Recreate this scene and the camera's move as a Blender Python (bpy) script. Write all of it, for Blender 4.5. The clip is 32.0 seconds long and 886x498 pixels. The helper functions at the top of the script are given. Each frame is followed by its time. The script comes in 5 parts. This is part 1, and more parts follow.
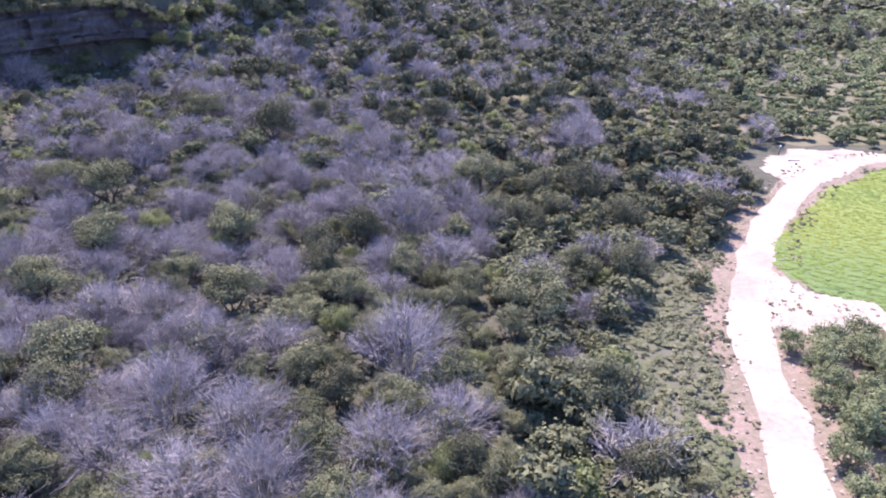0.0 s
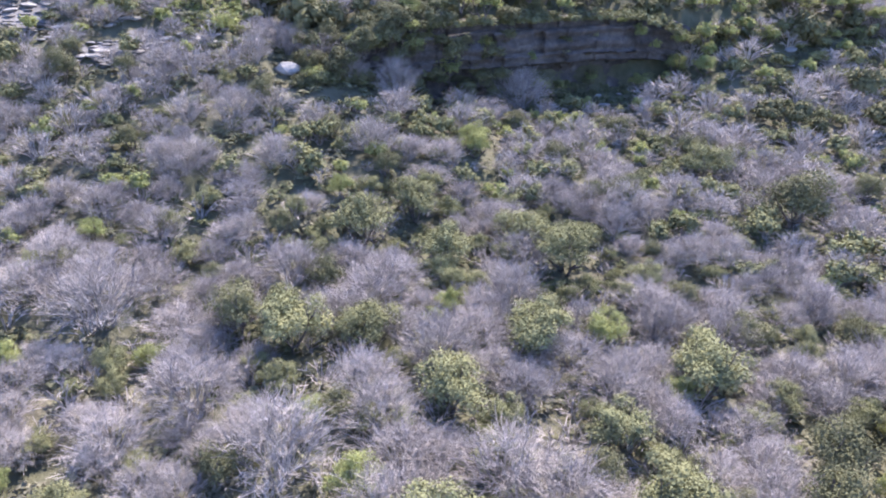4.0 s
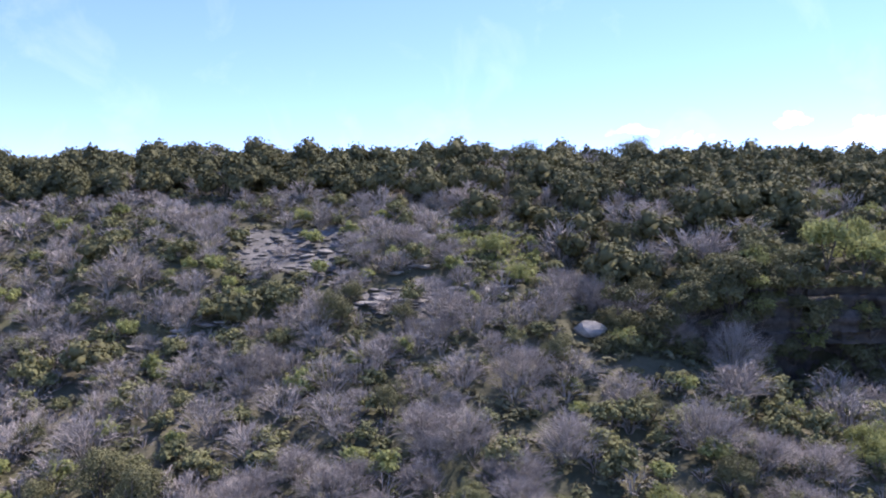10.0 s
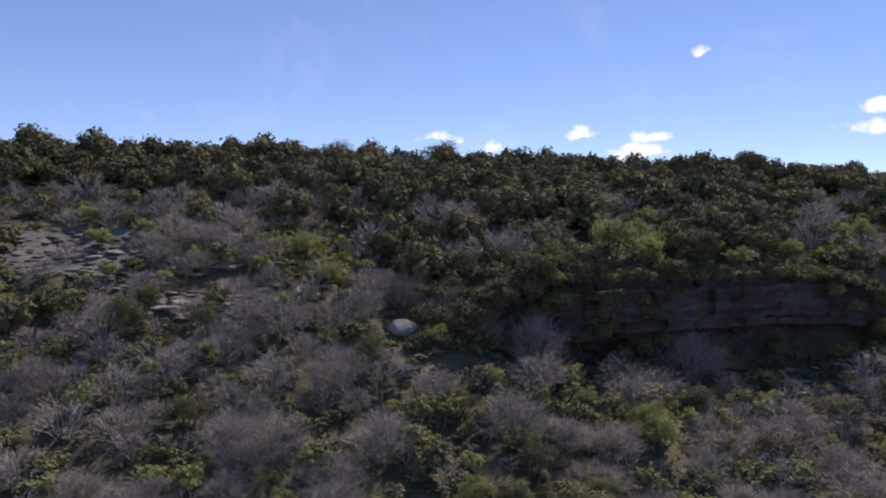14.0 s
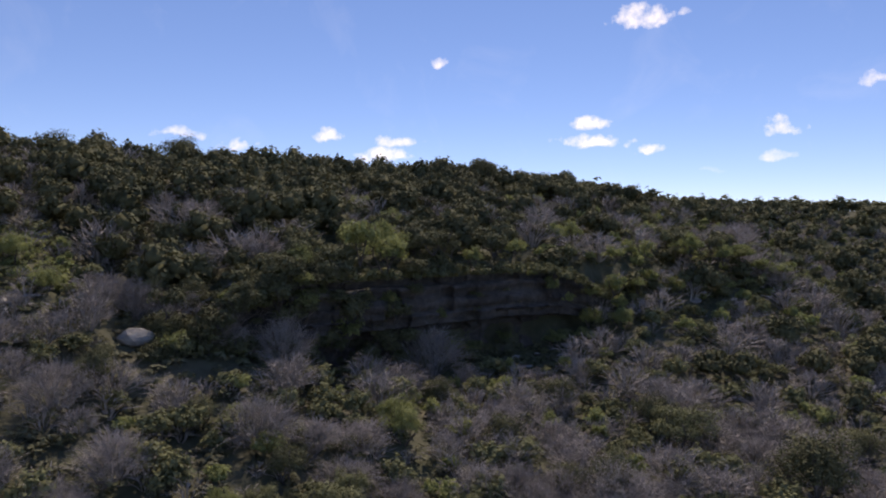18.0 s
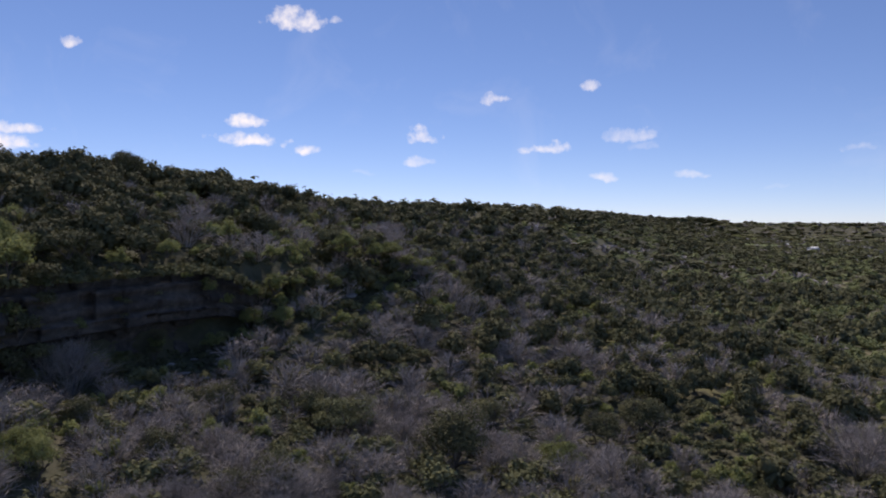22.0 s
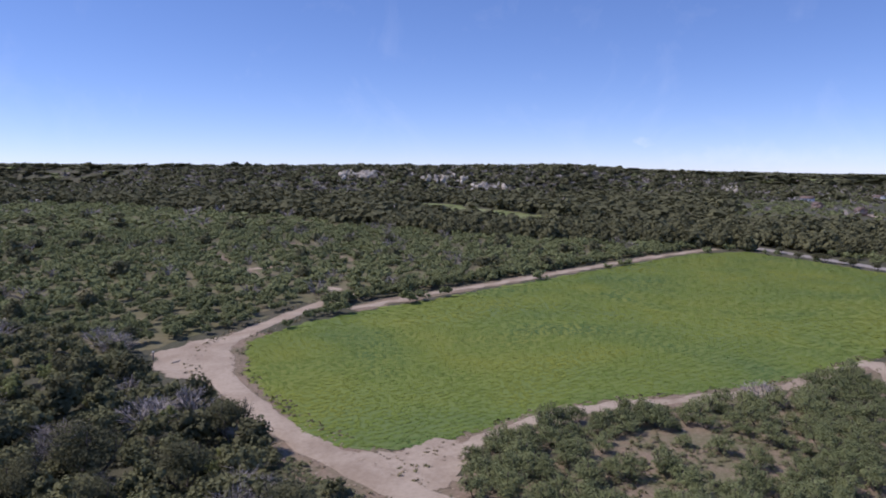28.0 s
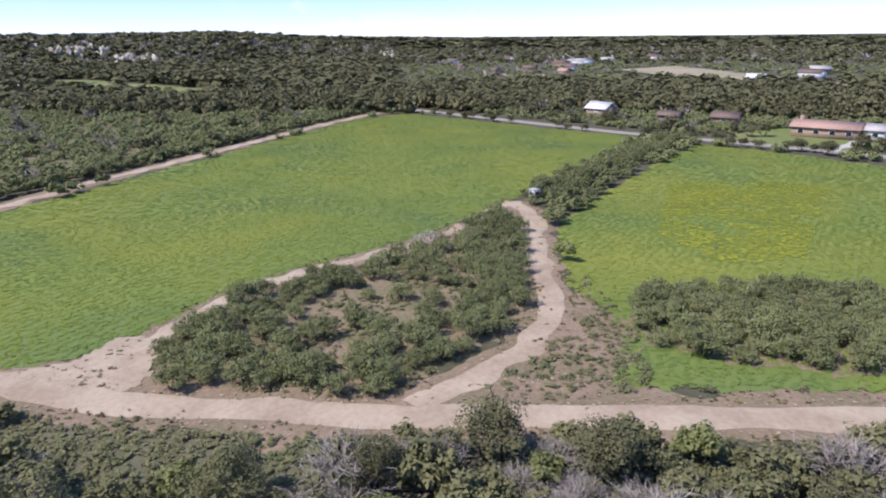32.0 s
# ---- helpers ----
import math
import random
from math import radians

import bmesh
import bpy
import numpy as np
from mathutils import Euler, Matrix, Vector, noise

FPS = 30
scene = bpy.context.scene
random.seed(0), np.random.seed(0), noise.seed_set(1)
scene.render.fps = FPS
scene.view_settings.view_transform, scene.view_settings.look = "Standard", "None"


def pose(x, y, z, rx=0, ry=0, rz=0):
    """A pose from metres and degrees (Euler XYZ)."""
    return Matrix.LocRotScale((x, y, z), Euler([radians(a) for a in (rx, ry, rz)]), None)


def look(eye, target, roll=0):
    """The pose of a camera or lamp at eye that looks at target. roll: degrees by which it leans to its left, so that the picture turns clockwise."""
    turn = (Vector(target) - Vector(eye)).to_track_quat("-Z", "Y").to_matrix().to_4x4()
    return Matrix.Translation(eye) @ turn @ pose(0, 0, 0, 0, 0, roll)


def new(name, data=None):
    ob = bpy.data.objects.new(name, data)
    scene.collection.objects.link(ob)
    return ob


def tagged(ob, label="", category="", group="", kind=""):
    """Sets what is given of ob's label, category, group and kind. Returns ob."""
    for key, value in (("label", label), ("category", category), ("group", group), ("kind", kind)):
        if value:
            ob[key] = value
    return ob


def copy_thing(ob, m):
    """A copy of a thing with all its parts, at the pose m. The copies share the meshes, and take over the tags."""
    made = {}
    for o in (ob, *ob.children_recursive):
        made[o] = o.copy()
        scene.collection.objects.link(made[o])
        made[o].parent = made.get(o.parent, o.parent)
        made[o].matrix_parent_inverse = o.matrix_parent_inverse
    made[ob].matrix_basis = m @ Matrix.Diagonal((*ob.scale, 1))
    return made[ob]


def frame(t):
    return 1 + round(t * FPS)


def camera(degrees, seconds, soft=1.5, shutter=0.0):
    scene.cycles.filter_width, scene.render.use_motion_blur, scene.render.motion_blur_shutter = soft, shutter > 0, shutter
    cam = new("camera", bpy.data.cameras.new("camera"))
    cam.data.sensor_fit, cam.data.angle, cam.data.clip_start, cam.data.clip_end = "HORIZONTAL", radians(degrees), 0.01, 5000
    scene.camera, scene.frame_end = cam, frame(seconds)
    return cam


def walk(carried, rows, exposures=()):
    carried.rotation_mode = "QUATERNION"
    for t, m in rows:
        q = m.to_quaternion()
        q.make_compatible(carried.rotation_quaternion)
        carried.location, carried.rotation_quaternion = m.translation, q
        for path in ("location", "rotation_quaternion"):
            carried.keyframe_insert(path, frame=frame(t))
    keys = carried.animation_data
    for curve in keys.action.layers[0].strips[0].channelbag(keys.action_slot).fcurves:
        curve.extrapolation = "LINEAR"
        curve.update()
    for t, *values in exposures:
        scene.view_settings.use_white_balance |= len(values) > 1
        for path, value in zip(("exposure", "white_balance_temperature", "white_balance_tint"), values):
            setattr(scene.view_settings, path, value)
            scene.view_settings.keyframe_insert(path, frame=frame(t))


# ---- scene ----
from collections import namedtuple

# ================= camera and its way =================
cam = camera(65.05, 32.0, soft=2.0)


def aim(x, y, z, yaw, pitch, roll):
    """A pose from a place, the heading left of +y, the tilt and the lean."""
    a, b = radians(yaw), radians(pitch)
    eye = Vector((x, y, z))
    return look(eye, eye + Vector((-math.sin(a) * math.cos(b), math.cos(a) * math.cos(b), math.sin(b))), roll)


PATH = [
    (0, -0.00, 0.00, 27.02, -0.55, -23.79, -0.35),
    (0.5, -0.76, 2.16, 27.35, 2.55, -23.86, -0.33),
    (1, -1.51, 4.28, 27.66, 6.09, -23.92, -0.19),
    (1.5, -2.32, 6.59, 27.89, 10.84, -24.02, -0.16),
    (2, -3.29, 8.90, 27.98, 15.55, -23.96, 0.05),
    (2.5, -4.57, 11.30, 27.97, 20.55, -23.92, 0.08),
    (3, -5.70, 13.72, 28.00, 26.39, -23.88, 0.07),
    (3.5, -7.01, 16.12, 28.08, 32.14, -23.92, 0.18),
    (4, -8.51, 18.53, 28.17, 38.05, -24.01, 0.28),
    (4.5, -10.22, 20.79, 28.06, 44.64, -23.92, 0.45),
    (6.5, -20.04, 27.08, 26.25, 59.51, -22.46, 0.01),
    (7, -21.08, 27.51, 25.78, 59.08, -21.28, 0.11),
    (7.5, -21.27, 27.58, 25.41, 59.20, -20.59, 0.26),
    (8, -21.32, 27.48, 25.12, 59.83, -16.35, 0.12),
    (8.5, -21.38, 27.49, 25.04, 60.40, -8.26, -0.12),
    (9, -21.51, 27.50, 25.05, 60.86, -2.63, -0.29),
    (9.5, -21.68, 27.55, 25.01, 61.00, -2.20, -0.33),
    (10, -21.84, 27.60, 24.94, 60.92, -2.21, -0.32),
    (10.5, -22.00, 27.66, 24.85, 60.82, -2.17, -0.29),
    (11, -22.14, 27.71, 24.76, 60.38, -2.10, -0.24),
    (11.5, -22.28, 27.79, 24.70, 59.02, -2.06, -0.18),
    (12, -22.38, 27.88, 24.66, 56.89, -2.04, -0.13),
    (12.5, -22.44, 27.97, 24.66, 53.52, -2.04, -0.15),
    (13, -22.49, 28.00, 24.64, 50.25, -2.03, -0.09),
    (13.5, -22.51, 28.01, 24.64, 47.65, -2.04, -0.04),
    (15.5, -22.38, 28.04, 24.60, 38.96, -1.98, 0.04),
    (16, -22.36, 28.05, 24.60, 36.37, -1.97, 0.13),
    (16.5, -22.34, 28.03, 24.59, 33.48, -1.95, 0.09),
    (17, -22.32, 28.01, 24.59, 30.46, -1.93, 0.13),
    (17.5, -22.32, 27.99, 24.58, 27.55, -1.92, 0.17),
    (18, -22.33, 27.96, 24.59, 24.93, -1.90, 0.14),
    (18.5, -22.33, 27.94, 24.59, 22.06, -1.87, 0.13),
    (19, -22.33, 27.96, 24.60, 17.99, -1.88, 0.16),
    (19.5, -22.36, 27.94, 24.59, 12.78, -1.87, 0.05),
    (20, -22.38, 27.92, 24.58, 8.30, -1.89, -0.01),
    (20.5, -22.40, 27.91, 24.57, 6.37, -1.90, -0.01),
    (21, -22.40, 27.92, 24.56, 5.19, -1.90, -0.02),
    (21.5, -22.38, 27.93, 24.55, 2.24, -1.89, -0.01),
    (22, -22.39, 27.93, 24.53, -2.69, -1.90, 0.03),
    (22.5, -22.39, 27.93, 24.52, -5.88, -1.91, 0.03),
    (23, -22.39, 27.94, 24.50, -7.63, -1.92, -0.02),
    (23.5, -22.37, 27.96, 24.50, -9.66, -1.90, -0.04),
    (24, -22.39, 27.95, 24.49, -15.25, -1.91, -0.06),
    (24.5, -22.41, 27.94, 24.49, -24.20, -1.91, 0.06),
    (25, -22.45, 27.99, 24.51, -33.92, -1.88, 0.07),
    (25.5, -22.49, 28.03, 24.51, -43.61, -1.88, 0.23),
    (26, -22.52, 28.06, 24.52, -52.92, -1.86, 0.29),
    (26.5, -22.51, 28.06, 24.53, -61.06, -1.86, 0.29),
    (28.5, -22.49, 28.25, 24.71, -72.64, -8.68, 0.42),
    (29, -22.47, 28.29, 24.73, -73.19, -12.49, 0.49),
    (29.5, -22.48, 28.31, 24.74, -74.39, -12.60, 0.36),
    (30, -22.48, 28.32, 24.72, -75.54, -13.85, 0.18),
    (30.5, -22.44, 28.33, 24.67, -76.89, -16.45, 0.24),
    (31, -22.38, 28.35, 24.63, -80.95, -17.04, 0.01),
    (31.5, -22.32, 28.38, 24.55, -88.77, -17.07, -0.26),
    (32, -22.28, 28.42, 24.50, -97.18, -17.14, -0.73),
]
EXPOSURES = [(0, 1.7, 5800, 37), (1, 2.05, 5900, 35), (2, 2.35, 6050, 31), (4, 2.25, 6250, 23), (7, 2.5, 6300, 22), (8, 2.35, 6300, 22), (9, 1.9, 6350, 24), (10, 1.3, 6450, 24), (11.5, 0.6, 7000, 22), (16, 0.2, 7200, 21),
             (22, -0.22, 6800, 20), (24, -0.36, 6200, 22), (25, -0.45, 5900, 25), (26, -0.32, 5800, 26), (28.5, 0.0, 6100, 24), (30, 0.2, 6200, 23), (32, 0.55, 6200, 20)]
walk(cam, [(t, aim(*row)) for t, *row in PATH], EXPOSURES)

# ================= sky and sun =================
SUN_AZ, SUN_EL = 16.0, 51.0  # degrees left of +y, above the horizon
sun = new("sun", bpy.data.lights.new("sun", "SUN"))
sun.data.energy, sun.data.angle, sun.data.color = 3.4, radians(0.53), (1.0, 0.94, 0.83)
sun.matrix_world = look((0, 0, 0), (math.sin(radians(SUN_AZ)) * math.cos(radians(SUN_EL)),
                                    -math.cos(radians(SUN_AZ)) * math.cos(radians(SUN_EL)), -math.sin(radians(SUN_EL))))

world = bpy.data.worlds.new("world")
scene.world = world
world.use_nodes = True


class Nodes:
    """A short way to write node trees."""

    def __init__(self, tree):
        self.tree = tree

    def add(self, kind):
        return self.tree.nodes.new(kind)

    def put(self, value, socket):
        if hasattr(value, "is_output"):
            self.tree.links.new(value, socket)
        elif value is not None:
            socket.default_value = value

    def math(self, op, a, b=None, c=None, clamp=False):
        node = self.add("ShaderNodeMath")
        node.operation, node.use_clamp = op, clamp
        for k, value in enumerate((a, b, c)):
            self.put(value, node.inputs[k])
        return node.outputs[0]

    def noise(self, where, scale, detail=3.0, rough=0.55, warp=0.0):
        node = self.add("ShaderNodeTexNoise")
        self.put(where, node.inputs["Vector"])
        node.inputs["Scale"].default_value = scale
        node.inputs["Detail"].default_value = detail
        node.inputs["Roughness"].default_value = rough
        node.inputs["Distortion"].default_value = warp
        return node.outputs["Fac"]

    def ramp(self, fac, stops):
        node = self.add("ShaderNodeValToRGB")
        self.put(fac, node.inputs[0])
        ramp = node.color_ramp
        while len(ramp.elements) < len(stops):
            ramp.elements.new(0.5)
        for element, (at, colour) in zip(ramp.elements, stops):
            element.position, element.color = at, (*colour, 1)
        return node.outputs[0]

    def mix(self, fac, a, b, kind="MIX"):
        node = self.add("ShaderNodeMix")
        node.data_type, node.blend_type = "RGBA", kind
        self.put(fac, node.inputs[0])
        self.put((*a, 1) if isinstance(a, tuple) else a, node.inputs[6])
        self.put((*b, 1) if isinstance(b, tuple) else b, node.inputs[7])
        return node.outputs[2]


def build_sky():
    world.node_tree.nodes.clear()
    n = Nodes(world.node_tree)
    sky = n.add("ShaderNodeTexSky")
    sky.sky_type, sky.sun_disc = "NISHITA", False
    sky.sun_elevation, sky.sun_rotation = radians(SUN_EL), radians(-SUN_AZ)
    sky.air_density, sky.dust_density, sky.ozone_density, sky.altitude = 1.0, 0.0, 2.0, 4000
    way = n.add("ShaderNodeTexCoord").outputs["Generated"]
    parts = n.add("ShaderNodeSeparateXYZ")
    n.put(way, parts.inputs[0])
    az = n.math("MULTIPLY", n.math("ARCTAN2", n.math("MULTIPLY", parts.outputs[0], -1.0), parts.outputs[1]), 57.2958)
    el = n.math("MULTIPLY", n.math("ARCSINE", parts.outputs[2]), 57.2958)
    puff = n.noise(way, 55.0, 5.0, 0.6)
    wisp = n.noise(way, 9.0, 6.0, 0.62, 0.6)
    # small fair-weather clouds: heading, height, half width, half height in degrees, thickness
    clouds = ((45.6, 7.1, 2.2, 0.6, 0.8), (41.2, 6.3, 1.7, 0.6, 0.9), (34.3, 7.2, 1.5, 0.7, 0.9), (28.6, 6.9, 2.4, 0.6, 0.9),
              (29.8, 5.9, 3.6, 0.9, 1.0), (25.3, 13.1, 0.9, 0.6, 0.8), (9.3, 16.1, 2.9, 1.2, 1.0), (6.2, 16.2, 0.7, 0.5, 0.7),
              (13.1, 8.3, 1.5, 0.9, 1.0), (13.3, 6.8, 3.4, 0.7, 1.0), (8.5, 6.1, 1.9, 0.6, 0.9), (-6.5, 10.2, 1.9, 0.7, 0.9),
              (-0.9, 7.4, 2.2, 1.2, 1.0), (-0.5, 5.2, 1.8, 0.5, 0.7), (-11.3, 6.3, 2.4, 0.6, 0.9), (-14.5, 11.1, 1.1, 0.6, 0.7),
              (-17.6, 7.2, 2.6, 0.8, 0.6))
    more = ((-15.3, 4.1, 1.5, 0.6, 0.7), (-22.4, 4.0, 1.7, 0.4, 0.6), (-33.3, 5.5, 1.7, 0.4, 0.5), (-28.0, 2.9, 1.0, 0.3, 0.3),
            (-86.7, 2.1, 1.2, 0.4, 0.35), (-95.0, 1.2, 9.0, 1.1, 0.25), (3.4, 4.4, 1.6, 0.3, 0.4), (-18.2, 6.2, 1.2, 0.4, 0.4))
    cover = None
    az = n.math("MULTIPLY_ADD", n.math("SUBTRACT", n.noise(way, 24.0, 3.0, 0.55), 0.5), 3.4, az)
    el = n.math("MULTIPLY_ADD", n.math("SUBTRACT", n.noise(way, 31.0, 3.0, 0.55), 0.5), 1.5, el)
    for a, e, w, h, thick in clouds + more:
        dx = n.math("DIVIDE", n.math("SUBTRACT", az, a), w * 0.9)
        dy = n.math("DIVIDE", n.math("SUBTRACT", el, e - 0.2 * h), h * 1.05)
        dy = n.math("MULTIPLY", dy, n.math("MULTIPLY_ADD", n.math("LESS_THAN", dy, 0.0), 0.8, 1.0))  # flatter below
        d = n.math("ADD", n.math("MULTIPLY", dx, dx), n.math("MULTIPLY", dy, dy))
        m = n.math("MULTIPLY", n.math("SUBTRACT", n.math("MULTIPLY_ADD", puff, 3.0, -0.6), d), 0.75 * thick, clamp=True)
        m = n.math("MULTIPLY", m, min(1.0, thick + 0.1))
        cover = m if cover is None else n.math("MAXIMUM", cover, m)
    veil = n.math("MULTIPLY", n.math("SUBTRACT", wisp, 0.55, clamp=True), 0.25)
    cover = n.math("MAXIMUM", cover, veil)
    deep = n.add("ShaderNodeHueSaturation")
    deep.inputs["Saturation"].default_value = 1.16
    even = n.add("ShaderNodeGamma")
    even.inputs[1].default_value = 0.8
    n.put(sky.outputs[0], even.inputs[0])
    n.put(even.outputs[0], deep.inputs["Color"])
    colour = n.mix(cover, n.mix(1.0, deep.outputs[0], (1.05, 1.10, 1.31), "MULTIPLY"), (8.0, 7.9, 7.8))
    back = n.add("ShaderNodeBackground")
    n.put(colour, back.inputs[0])
    back.inputs[1].default_value = 0.15
    n.put(back.outputs[0], n.add("ShaderNodeOutputWorld").inputs[0])


build_sky()

# ================= materials =================
def material(name, fine, broad=None, fine_scale=3.0, broad_scale=0.12, rough=0.9, bump=0.0, bump_scale=8.0, vary=0.0,
             blend=0.5, see_through=0.0, piece=0.0, metal=0.0):
    """fine: stops of the grain; broad: stops of the wide variation, mixed in by blend; vary: lightness by object;
    piece: lightness by island; see_through: share of light that a leaf lets through."""
    m = bpy.data.materials.new(name)
    m.use_nodes = True
    n = Nodes(m.node_tree)
    m.node_tree.nodes.clear()
    where = n.add("ShaderNodeNewGeometry")
    place = where.outputs["Position"]
    colour = n.ramp(n.noise(place, fine_scale, 4.0, 0.6), fine)
    if broad:
        colour = n.mix(blend, colour, n.ramp(n.noise(place, broad_scale, 3.0, 0.6, 0.4), broad))
    light = None
    if vary:
        info = n.add("ShaderNodeObjectInfo")
        light = n.math("MULTIPLY_ADD", info.outputs["Random"], vary, 1.0 - vary / 2)
    if piece:
        more = n.math("MULTIPLY_ADD", where.outputs["Random Per Island"], piece, 1.0 - piece / 2)
        light = more if light is None else n.math("MULTIPLY", light, more)
    if light is not None:
        tone = n.add("ShaderNodeHueSaturation")
        n.put(light, tone.inputs["Value"])
        n.put(colour, tone.inputs["Color"])
        colour = tone.outputs[0]
    surface = n.add("ShaderNodeBsdfPrincipled")
    n.put(colour, surface.inputs["Base Color"])
    surface.inputs["Roughness"].default_value = rough
    surface.inputs["Metallic"].default_value = metal
    surface.inputs["Specular IOR Level"].default_value = 0.1 if see_through else 0.3
    if bump:
        relief = n.add("ShaderNodeBump")
        relief.inputs["Strength"].default_value = bump
        relief.inputs["Distance"].default_value = 0.15
        n.put(n.noise(place, bump_scale, 5.0, 0.65), relief.inputs["Height"])
        n.put(relief.outputs[0], surface.inputs["Normal"])
    end = surface.outputs[0]
    if see_through:
        thin = n.add("ShaderNodeBsdfTranslucent")
        n.put(colour, thin.inputs[0])
        both = n.add("ShaderNodeMixShader")
        both.inputs[0].default_value = see_through
        n.put(end, both.inputs[1])
        n.put(thin.outputs[0], both.inputs[2])
        end = both.outputs[0]
    n.put(end, n.add("ShaderNodeOutputMaterial").inputs[0])
    return m


M_GROUND = material("leaf_litter_soil", [(0.3, (0.062, 0.058, 0.036)), (0.5, (0.104, 0.096, 0.062)), (0.72, (0.160, 0.144, 0.104))],
                    [(0.35, (0.070, 0.082, 0.034)), (0.55, (0.104, 0.100, 0.056)), (0.7, (0.150, 0.132, 0.088))], 0.9, 0.06, 0.95, 0.6, 4.0)
M_DIRT = material("pale_caliche_dirt", [(0.3, (0.350, 0.274, 0.192)), (0.52, (0.452, 0.362, 0.262)), (0.75, (0.540, 0.442, 0.332))],
                  [(0.35, (0.305, 0.224, 0.150)), (0.6, (0.520, 0.420, 0.310))], 2.2, 0.16, 0.95, 0.35, 6.0)
M_SHOULDER = material("gravelly_road_edge", [(0.32, (0.190, 0.140, 0.088)), (0.5, (0.270, 0.200, 0.134)), (0.68, (0.365, 0.280, 0.195))],
                      [(0.4, (0.165, 0.150, 0.078)), (0.6, (0.310, 0.225, 0.155))], 2.6, 0.22, 0.95, 0.5, 5.0)
M_FIELD = material("crop_covered_soil", [(0.3, (0.140, 0.184, 0.044)), (0.55, (0.180, 0.224, 0.049)), (0.75, (0.213, 0.246, 0.061))],
                   [(0.35, (0.121, 0.188, 0.065)), (0.5, (0.199, 0.254, 0.052)), (0.66, (0.300, 0.312, 0.057))], 1.5, 0.03, 0.95, 0.1, 3.0)
M_CROP = material("crop_leaf", [(0.3, (0.153, 0.212, 0.044)), (0.6, (0.190, 0.248, 0.049))],
                  [(0.36, (0.112, 0.192, 0.070)), (0.5, (0.191, 0.256, 0.052)), (0.64, (0.294, 0.312, 0.055))], 0.5, 0.035, 0.85, see_through=0.08, piece=0.2, blend=0.65)
M_RIPE_CROP = material("yellowing_crop_leaf", [(0.3, (0.270, 0.306, 0.045)), (0.65, (0.345, 0.372, 0.050))],
                       [(0.38, (0.235, 0.290, 0.052)), (0.6, (0.370, 0.385, 0.050))], 0.6, 0.10, 0.85, see_through=0.08, piece=0.15)
M_ASPHALT = material("grey_asphalt", [(0.3, (0.275, 0.242, 0.207)), (0.7, (0.413, 0.368, 0.310))], None, 2.0, 0.1, 0.9, 0.1)
M_LEAF = material("thicket_leaf", [(0.3, (0.134, 0.138, 0.068)), (0.6, (0.220, 0.222, 0.108))],
                  [(0.33, (0.128, 0.131, 0.067)), (0.5, (0.208, 0.208, 0.103)), (0.68, (0.276, 0.264, 0.126))], 0.4, 0.16, 0.85, see_through=0.16, piece=0.12, vary=0.35, blend=0.6)
M_MESQUITE = material("mesquite_leaf", [(0.3, (0.158, 0.182, 0.080)), (0.65, (0.248, 0.270, 0.120))],
                      [(0.35, (0.166, 0.188, 0.084)), (0.65, (0.275, 0.288, 0.128))], 0.6, 0.12, 0.85, see_through=0.10, piece=0.25, vary=0.30)
M_OAK = material("live_oak_leaf", [(0.3, (0.096, 0.098, 0.048)), (0.65, (0.172, 0.171, 0.084))],
                 [(0.35, (0.102, 0.100, 0.056)), (0.65, (0.190, 0.182, 0.096))], 0.35, 0.10, 0.8, see_through=0.10, piece=0.15, vary=0.35)
M_YELLOW = material("sunlit_yellow_green_leaf", [(0.3, (0.20, 0.22, 0.085)), (0.65, (0.315, 0.335, 0.14))], None, 0.8, 0.1, 0.8, see_through=0.42, piece=0.25, vary=0.30)
M_WEED = material("low_weed_leaf", [(0.3, (0.135, 0.160, 0.068)), (0.65, (0.235, 0.245, 0.115))],
                  [(0.35, (0.140, 0.165, 0.074)), (0.65, (0.290, 0.255, 0.150))], 0.8, 0.12, 0.85, see_through=0.20, piece=0.4)
M_UNDER = material("undergrowth", [(0.3, (0.098, 0.104, 0.056)), (0.5, (0.156, 0.154, 0.088)), (0.7, (0.220, 0.196, 0.148))],
                   [(0.38, (0.118, 0.130, 0.060)), (0.55, (0.172, 0.166, 0.100)), (0.68, (0.228, 0.200, 0.166))], 0.7, 0.13, 0.9, see_through=0.16, piece=0.30, blend=0.6)
M_GRASS = material("dry_grass_blade", [(0.3, (0.22, 0.19, 0.10)), (0.65, (0.34, 0.30, 0.17))],
                   [(0.4, (0.16, 0.17, 0.07)), (0.62, (0.33, 0.27, 0.17))], 0.8, 0.15, 0.85, see_through=0.2, piece=0.4)
M_BARE = material("bleached_bare_twig", [(0.3, (0.265, 0.236, 0.212)), (0.65, (0.412, 0.370, 0.334))],
                  [(0.35, (0.238, 0.206, 0.186)), (0.65, (0.400, 0.350, 0.314))], 0.6, 0.14, 0.9, piece=0.35, vary=0.3)
# bare trees' trunks, coloured darker than the twigs for the shade inside the crown
M_SHADED_BARK = material("shaded_grey_bark", [(0.3, (0.15, 0.135, 0.13)), (0.65, (0.26, 0.24, 0.235))], None, 5.0, 0.1, 0.95, 0.3, 12.0, vary=0.3)
M_BARK = material("grey_brown_bark", [(0.3, (0.07, 0.058, 0.048)), (0.65, (0.16, 0.135, 0.115))], None, 6.0, 0.1, 0.95, 0.4, 14.0, vary=0.3)
